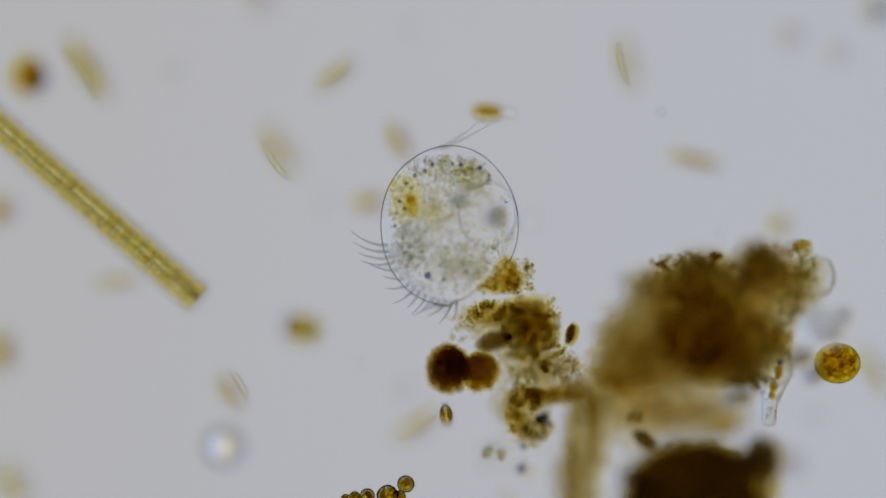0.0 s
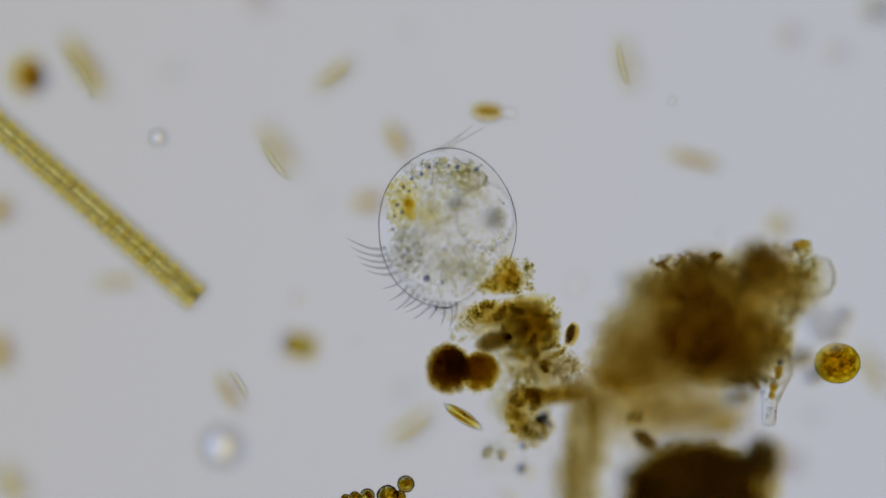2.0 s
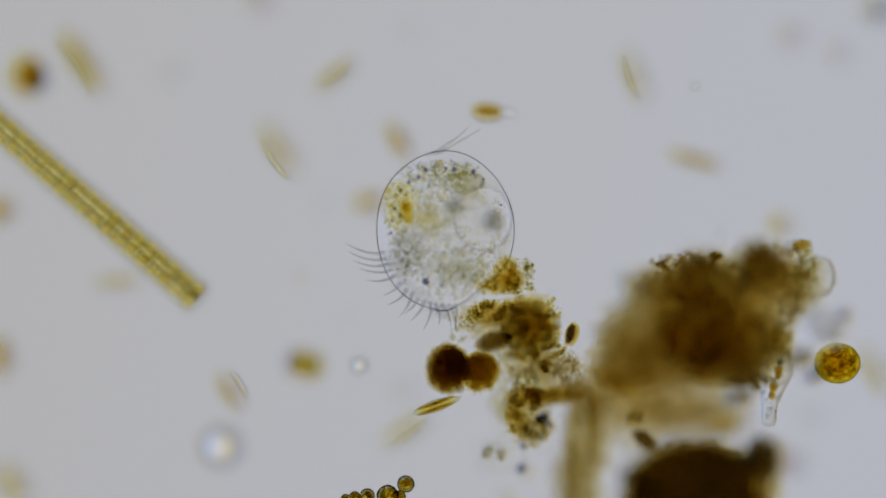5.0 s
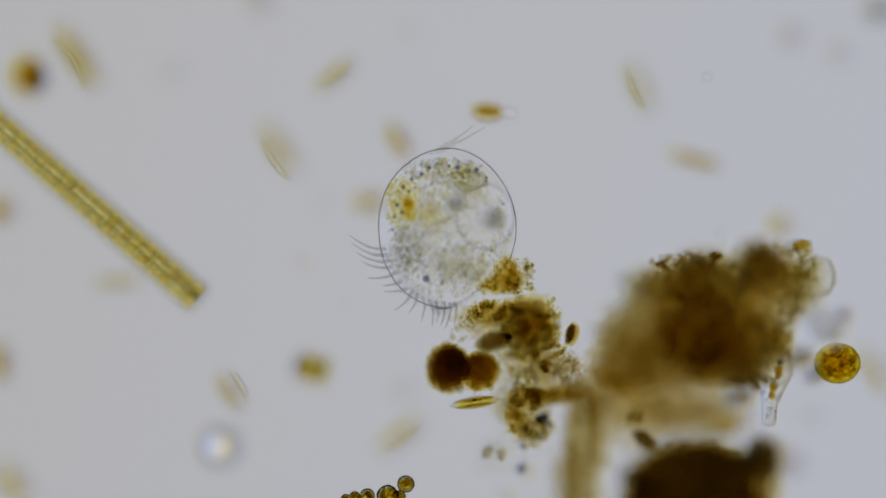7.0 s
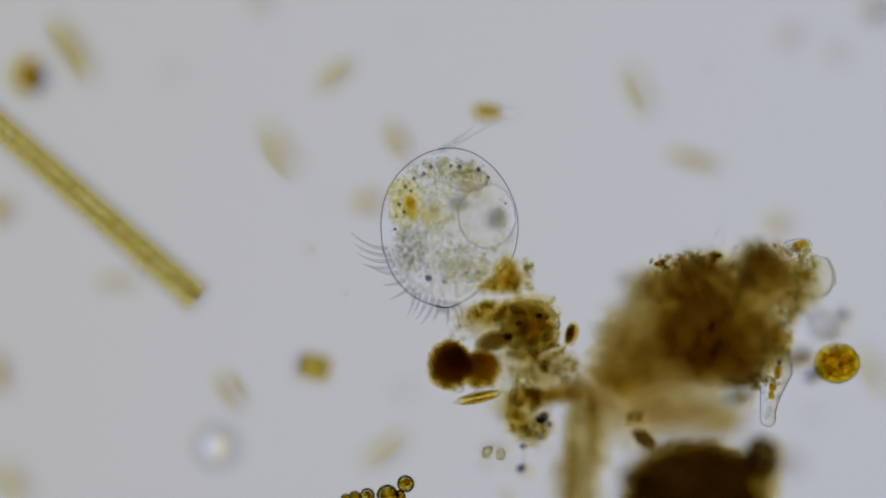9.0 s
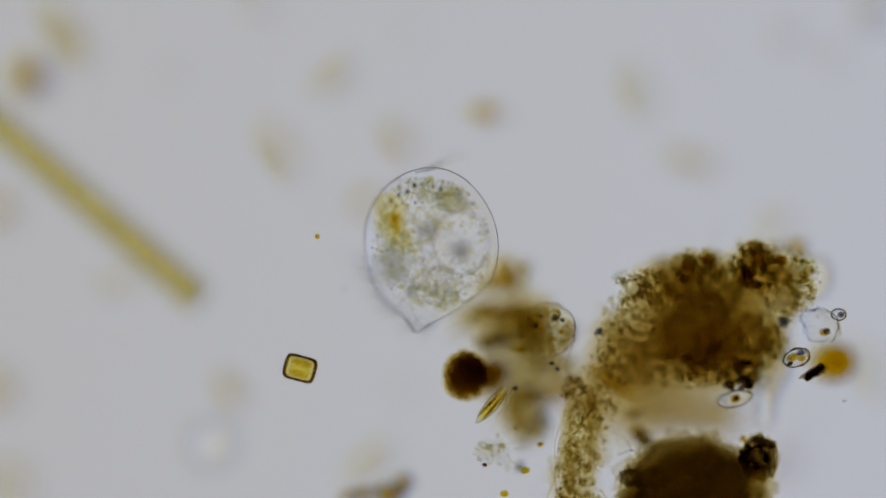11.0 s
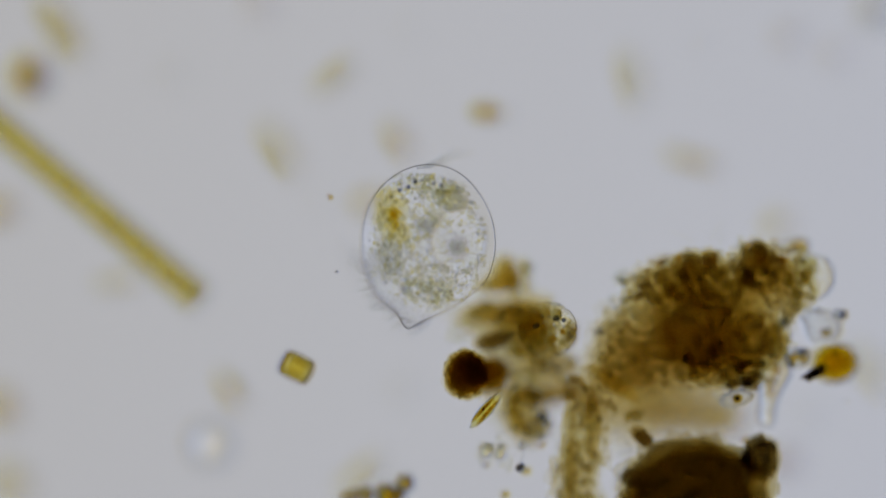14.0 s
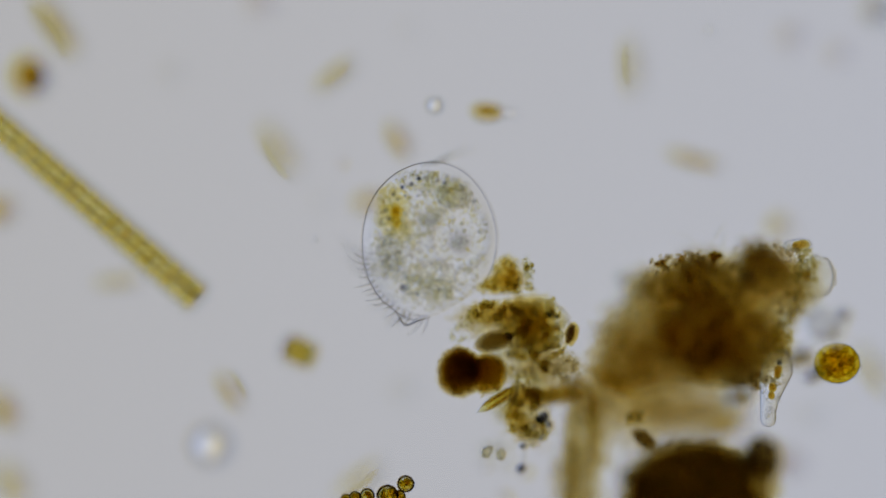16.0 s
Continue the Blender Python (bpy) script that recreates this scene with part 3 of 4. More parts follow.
make_diatom(820, 738, 0.05, 92, 23, -35, GOLD, "slender golden diatom with two chloroplasts drifting in the water", plates=2, shell=FIRM_WALL,
            rows=((0, 790, 735, .044, -80, 65), (0.3, 802, 738, .045, -62, 40), (0.7, 817, 738, .047, -38, 25), (1.5, 820, 738, .047, -36, 25), (2.5, 813, 734, .047, -32, 35), (3.0, 790, 730, .047, -40, 78), (3.2, 778, 732, .048, 0, 50), (3.5, 768, 735, .049, 20, 0),
                  (4.2, 762, 728, .05, 20, 0), (6.3, 815, 712, .05, 14, 0), (7.5, 848, 713, .05, 6, 0), (9, 847, 704, .055, 12, 0), (11.3, 872, 722, .08, 50, 30), (13, 868, 725, .082, 52, 40), (14.5, 857, 730, .064, 44, 15), (16, 884, 706, .056, 32, 0)))


def make_box_diatom():
    d = thing("box_diatom", spot(532, 582, 0.086), "golden box-shaped diatom drifting above the glass", "diatom", "scattered diatoms")
    part("shell", boat(58, 46, 40, 7, 0.3), DENSE_WALL, d, "dark-edged silica shell")
    part("plasma", boat(48, 37, 26, 7, 0.3, layers=2), GOLD, d, "golden plasma")
    part("rim", hoop(25.5, 19.5, 3.0, 0.45), DARK_RIM, d, "dark brown rim")
    for s in (-1, 1):
        part("chloroplast", boat(36, 11, 10, 5, 0.4, at=(0, s * 9, 6), layers=2), GOLD, d, "golden chloroplast plate")
    moves(d, [(t, Matrix.Translation(spot(u, v, z)) @ pose(0, 0, 0, 0, 0, r)) for t, u, v, z, r in
              ((0, 532, 582, .088, -15), (1.5, 526, 603, .088, -15), (3.5, 526, 637, .088, -15), (4.2, 530, 642, .087, -15), (6.3, 545, 650, .086, -15), (7, 549, 652, .085, -15), (9, 552, 650, .083, -15),
               (11.3, 525, 655, .084, -15), (12.5, 520, 658, .085, -15), (13.5, 522, 654, .084, -20), (14.5, 523, 648, .083, -30), (16, 527, 623, .082, -25))])


make_box_diatom()


# ---- detritus ----
def make_clump(name, place, label, lumps, seed, cores=()):
    """A clump of detritus.  core: u, v, z, radii, unevenness, material; lump of grains: u, v, z, radii, count, grain sizes, material."""
    rng = np.random.default_rng(seed)
    o = spot(*place)
    c = thing(name, o, label, "detritus")
    for i, (u, v, z, rx, ry, rz, rough, mat) in enumerate(cores):
        p = (spot(u, v, z) - o) / U
        tagged(part("core", ball(rx, ry, rz, tuple(p), 5, rough, 3.0, seed + i, 8, 0.14 if mat is SOLID_BLACK else 0.22 if name.endswith("ball") else 0.6), mat, c, "dense core"), kind="stuff")
    for u, v, z, rx, ry, rz, count, small, large, mat in lumps:
        p = (spot(u, v, z) - o) / U
        tagged(part("lump", heap(rng, count, in_ellipsoid(rx, ry, rz, tuple(p), 0, 0.3 if name.endswith("ball") else 0.5), small, large, 2 if large > 7 else 1), mat, c), kind="stuff")
    return c


make_clump("large_detritus_clump", (1250, 570, 0.07), "large brown clump of detritus with a dark core and grainy rim", [
    (1240, 570, 0.066, 84, 84, 60, 520, 3, 10, DARK),
    (1290, 640, 0.074, 80, 46, 30, 460, 3, 9, BROWN),
    (1230, 520, 0.072, 104, 62, 40, 520, 3, 10, BROWN),
    (1150, 510, 0.083, 44, 36, 14, 884, 1.2, 4.2, DARK),
    (1235, 474, 0.084, 46, 34, 12, 1054, 1.2, 4.2, BROWN), (1226, 478, 0.085, 36, 26, 8, 110, 3, 7, DARK),
    (1290, 500, 0.082, 44, 40, 14, 714, 1.2, 4.2, BROWN),
    (1344, 472, 0.084, 48, 44, 14, 1530, 1.2, 4.2, DARK), (1344, 470, 0.080, 46, 42, 20, 320, 3, 8, BROWN),
    (1330, 440, 0.087, 34, 12, 5, 204, 1.2, 3.1, CRISP), (1345, 470, 0.087, 50, 44, 5, 272, 1.2, 3.1, CRISP),
    (1420, 500, 0.082, 36, 50, 14, 714, 1.2, 4.2, HONEY), (1424, 505, 0.086, 34, 50, 5, 255, 1.5, 3.5, CRISP),
    (1380, 540, 0.080, 40, 50, 20, 714, 1.2, 4.2, BROWN),
    (1344, 606, 0.080, 46, 50, 20, 1088, 1.2, 4.9, DARK), (1350, 600, 0.086, 44, 50, 5, 238, 1.5, 3.5, CRISP),
    (1300, 662, 0.082, 52, 26, 14, 782, 1.2, 4.2, DARK),
    (1215, 650, 0.080, 60, 40, 20, 952, 1.4, 4.9, BROWN),
    (1120, 610, 0.082, 66, 76, 18, 1300, 1.2, 4.5, BROWN), (1125, 610, 0.085, 70, 80, 8, 504, 1.5, 4.2, FLOC), (1130, 615, 0.086, 70, 76, 5, 408, 1.2, 3.1, CRISP),
    (1190, 570, 0.085, 70, 90, 8, 714, 1.2, 4.2, BROWN), (1240, 560, 0.086, 110, 110, 5, 442, 1.2, 3.1, CRISP),
    (1104, 505, 0.086, 22, 34, 6, 204, 1.5, 3.8, CRISP), (1084, 552, 0.086, 14, 30, 6, 136, 1.5, 3.5, CRISP), (1110, 515, 0.084, 26, 44, 10, 312, 1.2, 3.5, FLOC),
    (1070, 660, 0.080, 40, 56, 20, 340, 1.5, 4.9, BROWN),
    (1235, 468, 0.056, 84, 22, 14, 884, 1.0, 3.1, DARK), (1232, 462, 0.054, 80, 16, 8, 60, 3, 7, DARK), (1172, 472, 0.052, 16, 14, 6, 153, 1.2, 3.5, DARK), (1264, 456, 0.052, 14, 12, 6, 153, 1.2, 3.5, HONEY),
    (1365, 446, 0.058, 64, 22, 14, 714, 1.0, 3.1, DARK), (1385, 596, 0.056, 20, 50, 14, 442, 1.2, 4.2, HONEY), (1335, 676, 0.056, 40, 18, 10, 442, 1.2, 4.2, DARK),
    (1425, 480, 0.056, 24, 48, 10, 374, 1.5, 4.2, HONEY), (1400, 540, 0.056, 26, 26, 10, 272, 1.5, 4.2, BROWN)], 11, [
    (1266, 572, 0.064, 96, 88, 60, 0.4, SOLID_DARK), (1262, 560, 0.060, 124, 92, 40, 0.5, HAZE), (1345, 480, 0.078, 42, 40, 20, 0.5, SOLID_BROWN), (1190, 590, 0.076, 90, 90, 16, 0.5, HAZE), (1240, 478, 0.076, 54, 34, 14, 0.5, SOLID_BROWN), (1400, 510, 0.076, 46, 54, 14, 0.5, HAZE), (1250, 590, 0.050, 84, 74, 50, 0.5, HAZE),
    (1285, 605, 0.044, 108, 78, 50, 0.4, SOLID_BROWN),
    (1165, 512, 0.070, 52, 44, 30, 0.5, SOLID_BROWN), (1235, 500, 0.066, 84, 44, 34, 0.5, SOLID_BROWN),
    (1344, 486, 0.066, 58, 58, 40, 0.5, SOLID_BROWN), (1380, 520, 0.060, 54, 60, 40, 0.5, HAZE),
    (1340, 606, 0.068, 56, 58, 40, 0.5, SOLID_DARK), (1290, 655, 0.066, 60, 34, 30, 0.5, SOLID_BROWN),
    (1130, 610, 0.068, 74, 84, 40, 0.5, HAZE), (1130, 620, 0.056, 84, 74, 40, 0.5, HAZE), (1100, 640, 0.05, 60, 50, 30, 0.5, HAZE), (1190, 645, 0.050, 90, 60, 40, 0.5, HAZE),
    (1200, 690, 0.010, 100, 50, 24, 0.5, HAZE), (1190, 728, 0.004, 74, 40, 24, 0.5, HAZE), (1270, 735, 0.0, 70, 36, 20, 0.5, HAZE),
    (1120, 700, 0.03, 70, 60, 24, 0.5, HAZE), (1130, 750, 0.012, 70, 50, 24, 0.5, HAZE), (1230, 745, 0.01, 90, 40, 24, 0.5, HAZE)])
make_clump("detritus_stalk", (1035, 780, 0.08), "fibrous yellow-brown stalk of detritus", [
    (1055, 715, 0.080, 48, 50, 20, 420, 1.4, 5, BROWN), (1042, 770, 0.082, 36, 80, 16, 520, 1.2, 4.6, BROWN), (1020, 850, 0.083, 36, 70, 14, 460, 1.2, 4.6, BROWN), (1030, 800, 0.085, 40, 100, 8, 260, 1.2, 3.6, FLOC), (1030, 800, 0.086, 38, 90, 6, 170, 2.4, 5.5, GOLDEN_FLOC),
    (1017, 690, 0.083, 24, 22, 10, 300, 1.2, 4.2, DARK), (994, 860, 0.085, 10, 60, 6, 90, 1.6, 4, DARK), (1035, 880, 0.084, 50, 12, 8, 160, 1.6, 4.4, HONEY)], 12, [
    (1058, 690, 0.066, 54, 46, 20, 0.5, HAZE), (1040, 770, 0.070, 40, 80, 16, 0.6, HAZE), (1015, 860, 0.074, 40, 60, 16, 0.6, HAZE), (1008, 800, 0.07, 15, 90, 10, 0.5, SOLID_BROWN), (1050, 760, 0.068, 14, 60, 10, 0.5, SOLID_BROWN)])
make_clump("dark_detritus_clump", (1230, 860, 0.07), "almost black lump of detritus on the glass", [
    (1226, 880, 0.086, 128, 102, 16, 2400, 1.4, 4, BLACKISH), (1348, 812, 0.086, 32, 38, 16, 800, 1.6, 5, BLACKISH), (1120, 850, 0.084, 26, 20, 10, 200, 1.6, 5, BLACKISH)], 13, [
    (1226, 880, 0.078, 134, 108, 36, 0.3, SOLID_BLACK), (1226, 882, 0.085, 122, 96, 14, 0.3, SOLID_BROWN), (1228, 886, 0.05, 110, 94, 60, 0.3, SOLID_BLACK), (1348, 816, 0.080, 34, 42, 20, 0.35, SOLID_BLACK), (1340, 870, 0.07, 40, 50, 24, 0.4, SOLID_BROWN)])
make_clump("amber_fragment", (900, 490, 0.05), "amber crumbling fragment of detritus beside the ciliate", [
    (900, 488, 0.046, 32, 34, 14, 429, 1.0, 4.1, GOLDEN_FLOC), (873, 509, 0.046, 30, 15, 10, 264, 1.0, 3.8, GOLDEN_FLOC), (920, 508, 0.048, 26, 14, 10, 198, 1.0, 3.8, HONEY), (916, 512, 0.05, 10, 9, 6, 14, 1.4, 3.8, DARK), (905, 480, 0.05, 20, 22, 8, 14, 1.4, 3.8, DARK),
    (934, 482, 0.051, 12, 30, 6, 130, 1.5, 4.5, CRISP), (930, 470, 0.05, 14, 12, 6, 49, 1.4, 3.8, HONEY)], 14, [(896, 480, 0.043, 18, 24, 14, 0.6, GOLD_CORE), (880, 503, 0.043, 26, 18, 14, 0.6, GOLD_CORE), (906, 496, 0.043, 24, 22, 12, 0.6, GOLD_CORE), (900, 492, 0.040, 34, 26, 12, 0.5, HAZE)])
make_clump("middle_detritus_clump", (920, 580, 0.05), "brown grainy clump of detritus with a clear rim", [
    (928, 562, 0.047, 52, 36, 16, 640, 1.1, 4.5, BROWN), (905, 562, 0.049, 34, 20, 10, 72, 1.4, 4.5, DARK), (934, 598, 0.049, 22, 22, 10, 58, 1.4, 4.5, DARK), (950, 570, 0.049, 34, 38, 10, 117, 1.1, 3.8, DARK),
    (858, 556, 0.048, 34, 22, 12, 480, 1.0, 3.8, HONEY), (882, 545, 0.049, 44, 14, 10, 390, 1.0, 3.8, GOLDEN_FLOC), (836, 568, 0.05, 28, 24, 10, 110, 1.6, 5, CRISP), (812, 590, 0.05, 16, 18, 8, 60, 1.6, 5, CRISP),
    (976, 570, 0.049, 18, 42, 10, 360, 1.0, 3.8, GOLDEN_FLOC), (986, 616, 0.048, 16, 14, 8, 195, 1.1, 3.8, GOLDEN_FLOC), (945, 612, 0.05, 46, 14, 8, 300, 1.0, 3.8, FLOC),
    (950, 650, 0.05, 62, 22, 10, 255, 1.0, 4.1, FLOC), (945, 632, 0.05, 50, 12, 8, 195, 1.4, 4.5, GOLDEN_FLOC), (968, 648, 0.048, 16, 14, 8, 195, 1.1, 3.8, HONEY), (1000, 652, 0.05, 30, 30, 10, 240, 1.4, 4.5, BROWN), (915, 600, 0.03, 70, 40, 30, 120, 6, 12, FLOC), (930, 700, 0.02, 60, 80, 30, 100, 6, 14, FLOC)], 15, [
    (930, 560, 0.042, 50, 36, 18, 0.6, GOLD_CORE), (915, 560, 0.042, 50, 28, 16, 0.7, HAZE), (952, 585, 0.043, 32, 34, 14, 0.6, GOLD_CORE), (925, 590, 0.042, 44, 26, 14, 0.6, HAZE), (866, 556, 0.043, 34, 20, 12, 0.6, GOLD_CORE), (945, 640, 0.041, 60, 30, 12, 0.6, HAZE), (930, 585, 0.045, 50, 40, 12, 0.6, HAZE), (850, 565, 0.044, 44, 30, 10, 0.7, HAZE), (980, 650, 0.042, 50, 34, 10, 0.6, HAZE)])
make_clump("lower_detritus_clump", (940, 720, 0.05), "ochre clump of detritus with loose grains", [
    (938, 706, 0.047, 38, 20, 14, 630, 1.3, 4.5, BROWN), (922, 690, 0.05, 26, 14, 8, 99, 1.0, 3.8, DARK), (990, 698, 0.036, 52, 18, 12, 540, 1.3, 4.5, GOLDEN_FLOC), (910, 735, 0.048, 18, 34, 10, 360, 1.0, 3.8, GOLDEN_FLOC),
    (935, 745, 0.05, 32, 34, 10, 390, 1.0, 3.8, HONEY), (940, 775, 0.052, 28, 18, 8, 150, 1.5, 5, CRISP), (960, 739, 0.053, 11, 9, 6, 70, 2, 5, INK), (928, 764, 0.053, 12, 8, 6, 27, 1.4, 3.8, DARK), (925, 672, 0.05, 36, 12, 8, 210, 1.0, 3.4, FLOC), (960, 760, 0.05, 16, 20, 8, 150, 1.0, 3.8, FLOC)], 16, [
    (940, 706, 0.044, 42, 16, 14, 0.45, SOLID_BROWN), (930, 704, 0.042, 34, 20, 12, 0.5, GOLD_CORE), (914, 738, 0.044, 18, 30, 12, 0.5, GOLD_CORE), (998, 697, 0.03, 54, 18, 12, 0.4, GOLD_CORE), (995, 697, 0.03, 54, 20, 12, 0.4, HAZE), (935, 730, 0.043, 44, 50, 10, 0.6, HAZE), (940, 765, 0.045, 30, 26, 10, 0.6, HAZE)])
for name, u, v, z, rx, ry, mat, label in (("dark_ball", 793, 653, 0.052, 40, 45, DARK, "dark brown ball of packed detritus"), ("brown_ball", 849, 658, 0.046, 36, 37, BROWN, "brown crumbling ball of detritus")):
    black = mat is DARK
    k = make_clump(name, (u, v, z), label, [(u, v, z, rx, ry, 26, 1100 if black else 900, 1.0, 3.2, mat), (u + 8, v + 6, z + 0.003, rx * 0.9, ry * 0.85, 16, 300, 1.2, 3.6, DARK if black else GOLDEN_FLOC), (u - 2, v + 4, z + 0.006, rx * 1.02, ry, 8, 90, 1.5, 4, GOLDEN_FLOC)], int(u),
                   [(u, v, z, rx, ry, 28, 0.22, SOLID_DARK if black else SOLID_BROWN), (u, v, z, rx * 0.9, ry * 0.9, 24, 0.3, SOLID_DARK if black else GOLD_CORE), (u + 4, v - 2, z, rx * 0.74, ry * 0.8, 24, 0.4, SOLID_DARK if black else GOLD_CORE), (u + (10 if black else -12), v - 12, z, rx * 0.5, ry * 0.5, 18, 0.4, SOLID_DARK if black else SOLID_BROWN), (u + 5, v - 5, z, rx * 0.7, ry * 0.75, 18, 0.4, SOLID_DARK if black else HAZE), (u, v, z, rx * 0.92, ry * 0.92, 20, 0.25, SOLID_DARK if black else HAZE)])
    sh = ((0, 0, 0, 0), (6.3, 0, 0, 0), (9, 3, -6, 0.002), (9.3, 6, -4, 0.004), (11.3, 32, 16, 0.026), (13, 32, 18, 0.028), (14.5, 30, 8, 0.012), (16, 20, 6, 0.004))
    share = 1.0 if black else 0.7
    moves(k, [(t, Matrix.Translation(spot(u + a * share, v + b * share, z + (up if black else 0)))) for t, a, b, up in sh])


def make_cell(name, u, v, z, rx, ry, rz, turn, label, category, wall, inner=(), rows=(), uneven=0.1):
    """A cell with a clear wall and bodies inside: inner: name, x, y, rx, ry, material."""
    c = thing(name, spot(u, v, z), label, category, turn=turn)
    part("cell_wall", ball(rx, ry, rz, sub=4, rough=uneven, bumps=3.0 if uneven < 0.2 else 1.5, seed=u, layers=1 if wall in CLEARS else 4), wall, c)
    for n, x, y, a, b, mat in inner:
        part(n, ball(a, b, min(a, b) * 0.8, (x, y, 0), 3, 0.25, seed=x + y, layers=4), mat, c)
    if rows:
        moves(c, [(t, Matrix.Translation(spot(x, y, z)) @ pose(0, 0, 0, 0, 0, turn)) for t, x, y in rows])
    return c


CAPSULE = make_cell("clear_capsule", 942, 580, 0.055, 52, 48, 22, 10, "thin-walled clear capsule with dark granules", "cell", THIN_WALL,
                    (("granule", -20, 10, 8, 6, INK), ("granule", 18, 18, 6, 5, INK), ("granule", 5, -18, 8, 6, OCHRE), ("granule", 25, -8, 5, 5, OCHRE), ("granule", 30, 12, 4, 4, INK), ("granule", -6, 26, 4, 4, INK)))
tagged(part("granules", heap(np.random.default_rng(31), 260, in_ellipsoid(46, 42, 16, (0, 0, 0), 0.4), 1.8, 6.5, 2), FLOC, CAPSULE, "fine pale granules"), kind="stuff")
part("plasma", ball(40, 38, 16, sub=4, rough=0.5, seed=3, layers=1), GOLD_CORE, CAPSULE, "yellowish plasma")
moves(CAPSULE, [(t, Matrix.Translation(spot(x, y, z)) @ pose(0, 0, 0, 0, 0, 10)) for t, x, y, z in
                ((0, 938, 580, .055), (9, 940, 580, .055), (11.3, 973, 586, .08), (12.5, 976, 588, .08), (14.5, 968, 583, .066), (16, 958, 578, .058))])
make_cell("oval_cyst", 876, 604, 0.054, 37, 19, 15, 14, "dark grey-brown oval cyst", "cyst", DARK, (("content", -4, 0, 34, 17, DARK), ("filling", -6, 0, 28, 14, SOLID_DARK), ("spot", 25, 2, 9, 8, SOOT)))
make_cell("brown_seed_cell", 1012, 592, 0.05, 13, 22, 12, -15, "small dark brown oval cell", "cell", OCHRE, (("content", -3, 0, 8, 18, SOOT),))
make_cell("small_ring_cell", 812, 690, 0.056, 10, 6, 6, 5, "tiny clear oval ring cell", "cell", CLEAR_WALL)
for u, v, n in ((862, 800, 1), (886, 804, 2)):
    k = thing("small_crystal", spot(u, v, 0.058), "tiny clear angular crystal beside the clump", "crystal", "small crystals", turn=20 + 35 * n)
    body = part("body", ball(11, 9, 7, sub=2, rough=0.5, bumps=1.4, seed=n), DENSE_WALL, k)
    body.data.polygons.foreach_set("use_smooth", [False] * len(body.data.polygons))
c = make_cell("tailed_grain", 922, 830, 0.064, 10, 8, 7, 30, "tiny dark violet grain with a thread", "grain", INK, (("core", 0, 0, 6, 5, SOOT),))
part("thread", tube([(4, 4, 0), (10, 12, 0), (16, 16, 0), (20, 26, 0)], [1.5, 1.5, 1.2, 1], 6), CIRRUS, c)
for u, v, r in ((962, 738, 11), (970, 752, 8), (945, 755, 7), (925, 790, 8), (958, 775, 6)):
    make_cell("small_grain_cell", u, v, 0.062, r, r * 0.9, r * 0.8, 0, "tiny clear cell with a dark spot", "cell", CLEAR_WALL, (("spot", 0, 0, r * 0.6, r * 0.5, INK),))

for u, v, r in ((888, 558, 7), (929, 584, 6), (965, 594, 7), (971, 601, 6), (939, 620, 7), (904, 625, 8), (880, 565, 6), (914, 548, 7), (986, 574, 6), (950, 560, 6), (977, 612, 5)):
    make_cell("small_clear_cell", u, v, 0.06, r, r * 0.85, r * 0.8, u % 90, "tiny clear dark-rimmed cell on the clump", "cell", FIRM_WALL)

LOOSE = thing("loose_floc", spot(885, 805, 0.083), "loose pale floc with a few dark grains", "floc")
tagged(part("floc", heap(np.random.default_rng(41), 110, in_ellipsoid(46, 36, 8), 1.2, 4), FLOC, LOOSE), kind="stuff")
for u, v, z, r, mat in ((858, 826, 0.085, 5, DARK_RIM), (930, 836, 0.085, 9, GOLD), (957, 789, 0.086, 6, OCHRE), (888, 792, 0.086, 7, OLIVE), (893, 878, 0.085, 8, GOLD), (866, 795, 0.085, 8, OLIVE), (915, 760, 0.085, 5, OLIVE),
                        (978, 645, 0.085, 5, INK), (988, 655, 0.085, 5, INK), (922, 620, 0.084, 9, GOLD), (1500, 712, 0.086, 4, CLEAR_WALL), (912, 690, 0.086, 6, INK)):
    k = thing("loose_grain", spot(u, v, z), "tiny loose grain beside the clump", "grain", "loose grains")
    part("body", ball(r, r * 0.75, r * 0.7, sub=3, rough=0.3, seed=u, layers=1 if mat in CLEARS else 6), mat, k)
for u, v, x, y, n in ((880, 740, 40, 62, 1), (1000, 690, 16, 90, 2), (890, 745, 28, 46, 3), (1090, 760, 30, -40, 4), (1100, 805, 40, 6, 5)):
    k = thing("fine_thread", spot(u, v, 0.084), "fine colourless thread between the clumps", "thread", "fine threads")
    part("strand", tube([(x * q / 7 + 4 * math.sin(q * 0.8 + n), y * q / 7 + 3 * math.sin(q * 1.1 + n), 0) for q in range(8)], [1.4] * 8, 6), CLEAR_WALL, k)

# fibres of the stalk
FIBRES = thing("fibre_bundle", spot(1035, 780, 0.085), "bundle of pale yellow fibres along the stalk", "fibres")
fibre_rng = np.random.default_rng(64)
for i in range(20):
    x, wave, bend, deep = fibre_rng.uniform(-36, 38), fibre_rng.uniform(0.4, 1.1), fibre_rng.uniform(4, 13), fibre_rng.uniform(-10, 8)
    first, last = fibre_rng.integers(0, 4), fibre_rng.integers(9, 14)
    pts = [(x * (1 - 0.2 * k / 9) - 30 * (k / 9) + bend * math.sin(k * wave + i * 1.7), 90 - 17 * k, deep + 5 * math.sin(i * 2.2 + k * 0.5)) for k in range(first, last)]
    thick = fibre_rng.uniform(0.7, 2.4)
    part("fibre", tube(pts, [thick * (0.5 + 0.7 * abs(math.sin(i + k * 0.7))) for k in range(len(pts))], 7), (CLEAR_WALL, HONEY, FLOC, GOLDEN_FLOC)[i % 4], FIBRES, "fine wavy fibre")
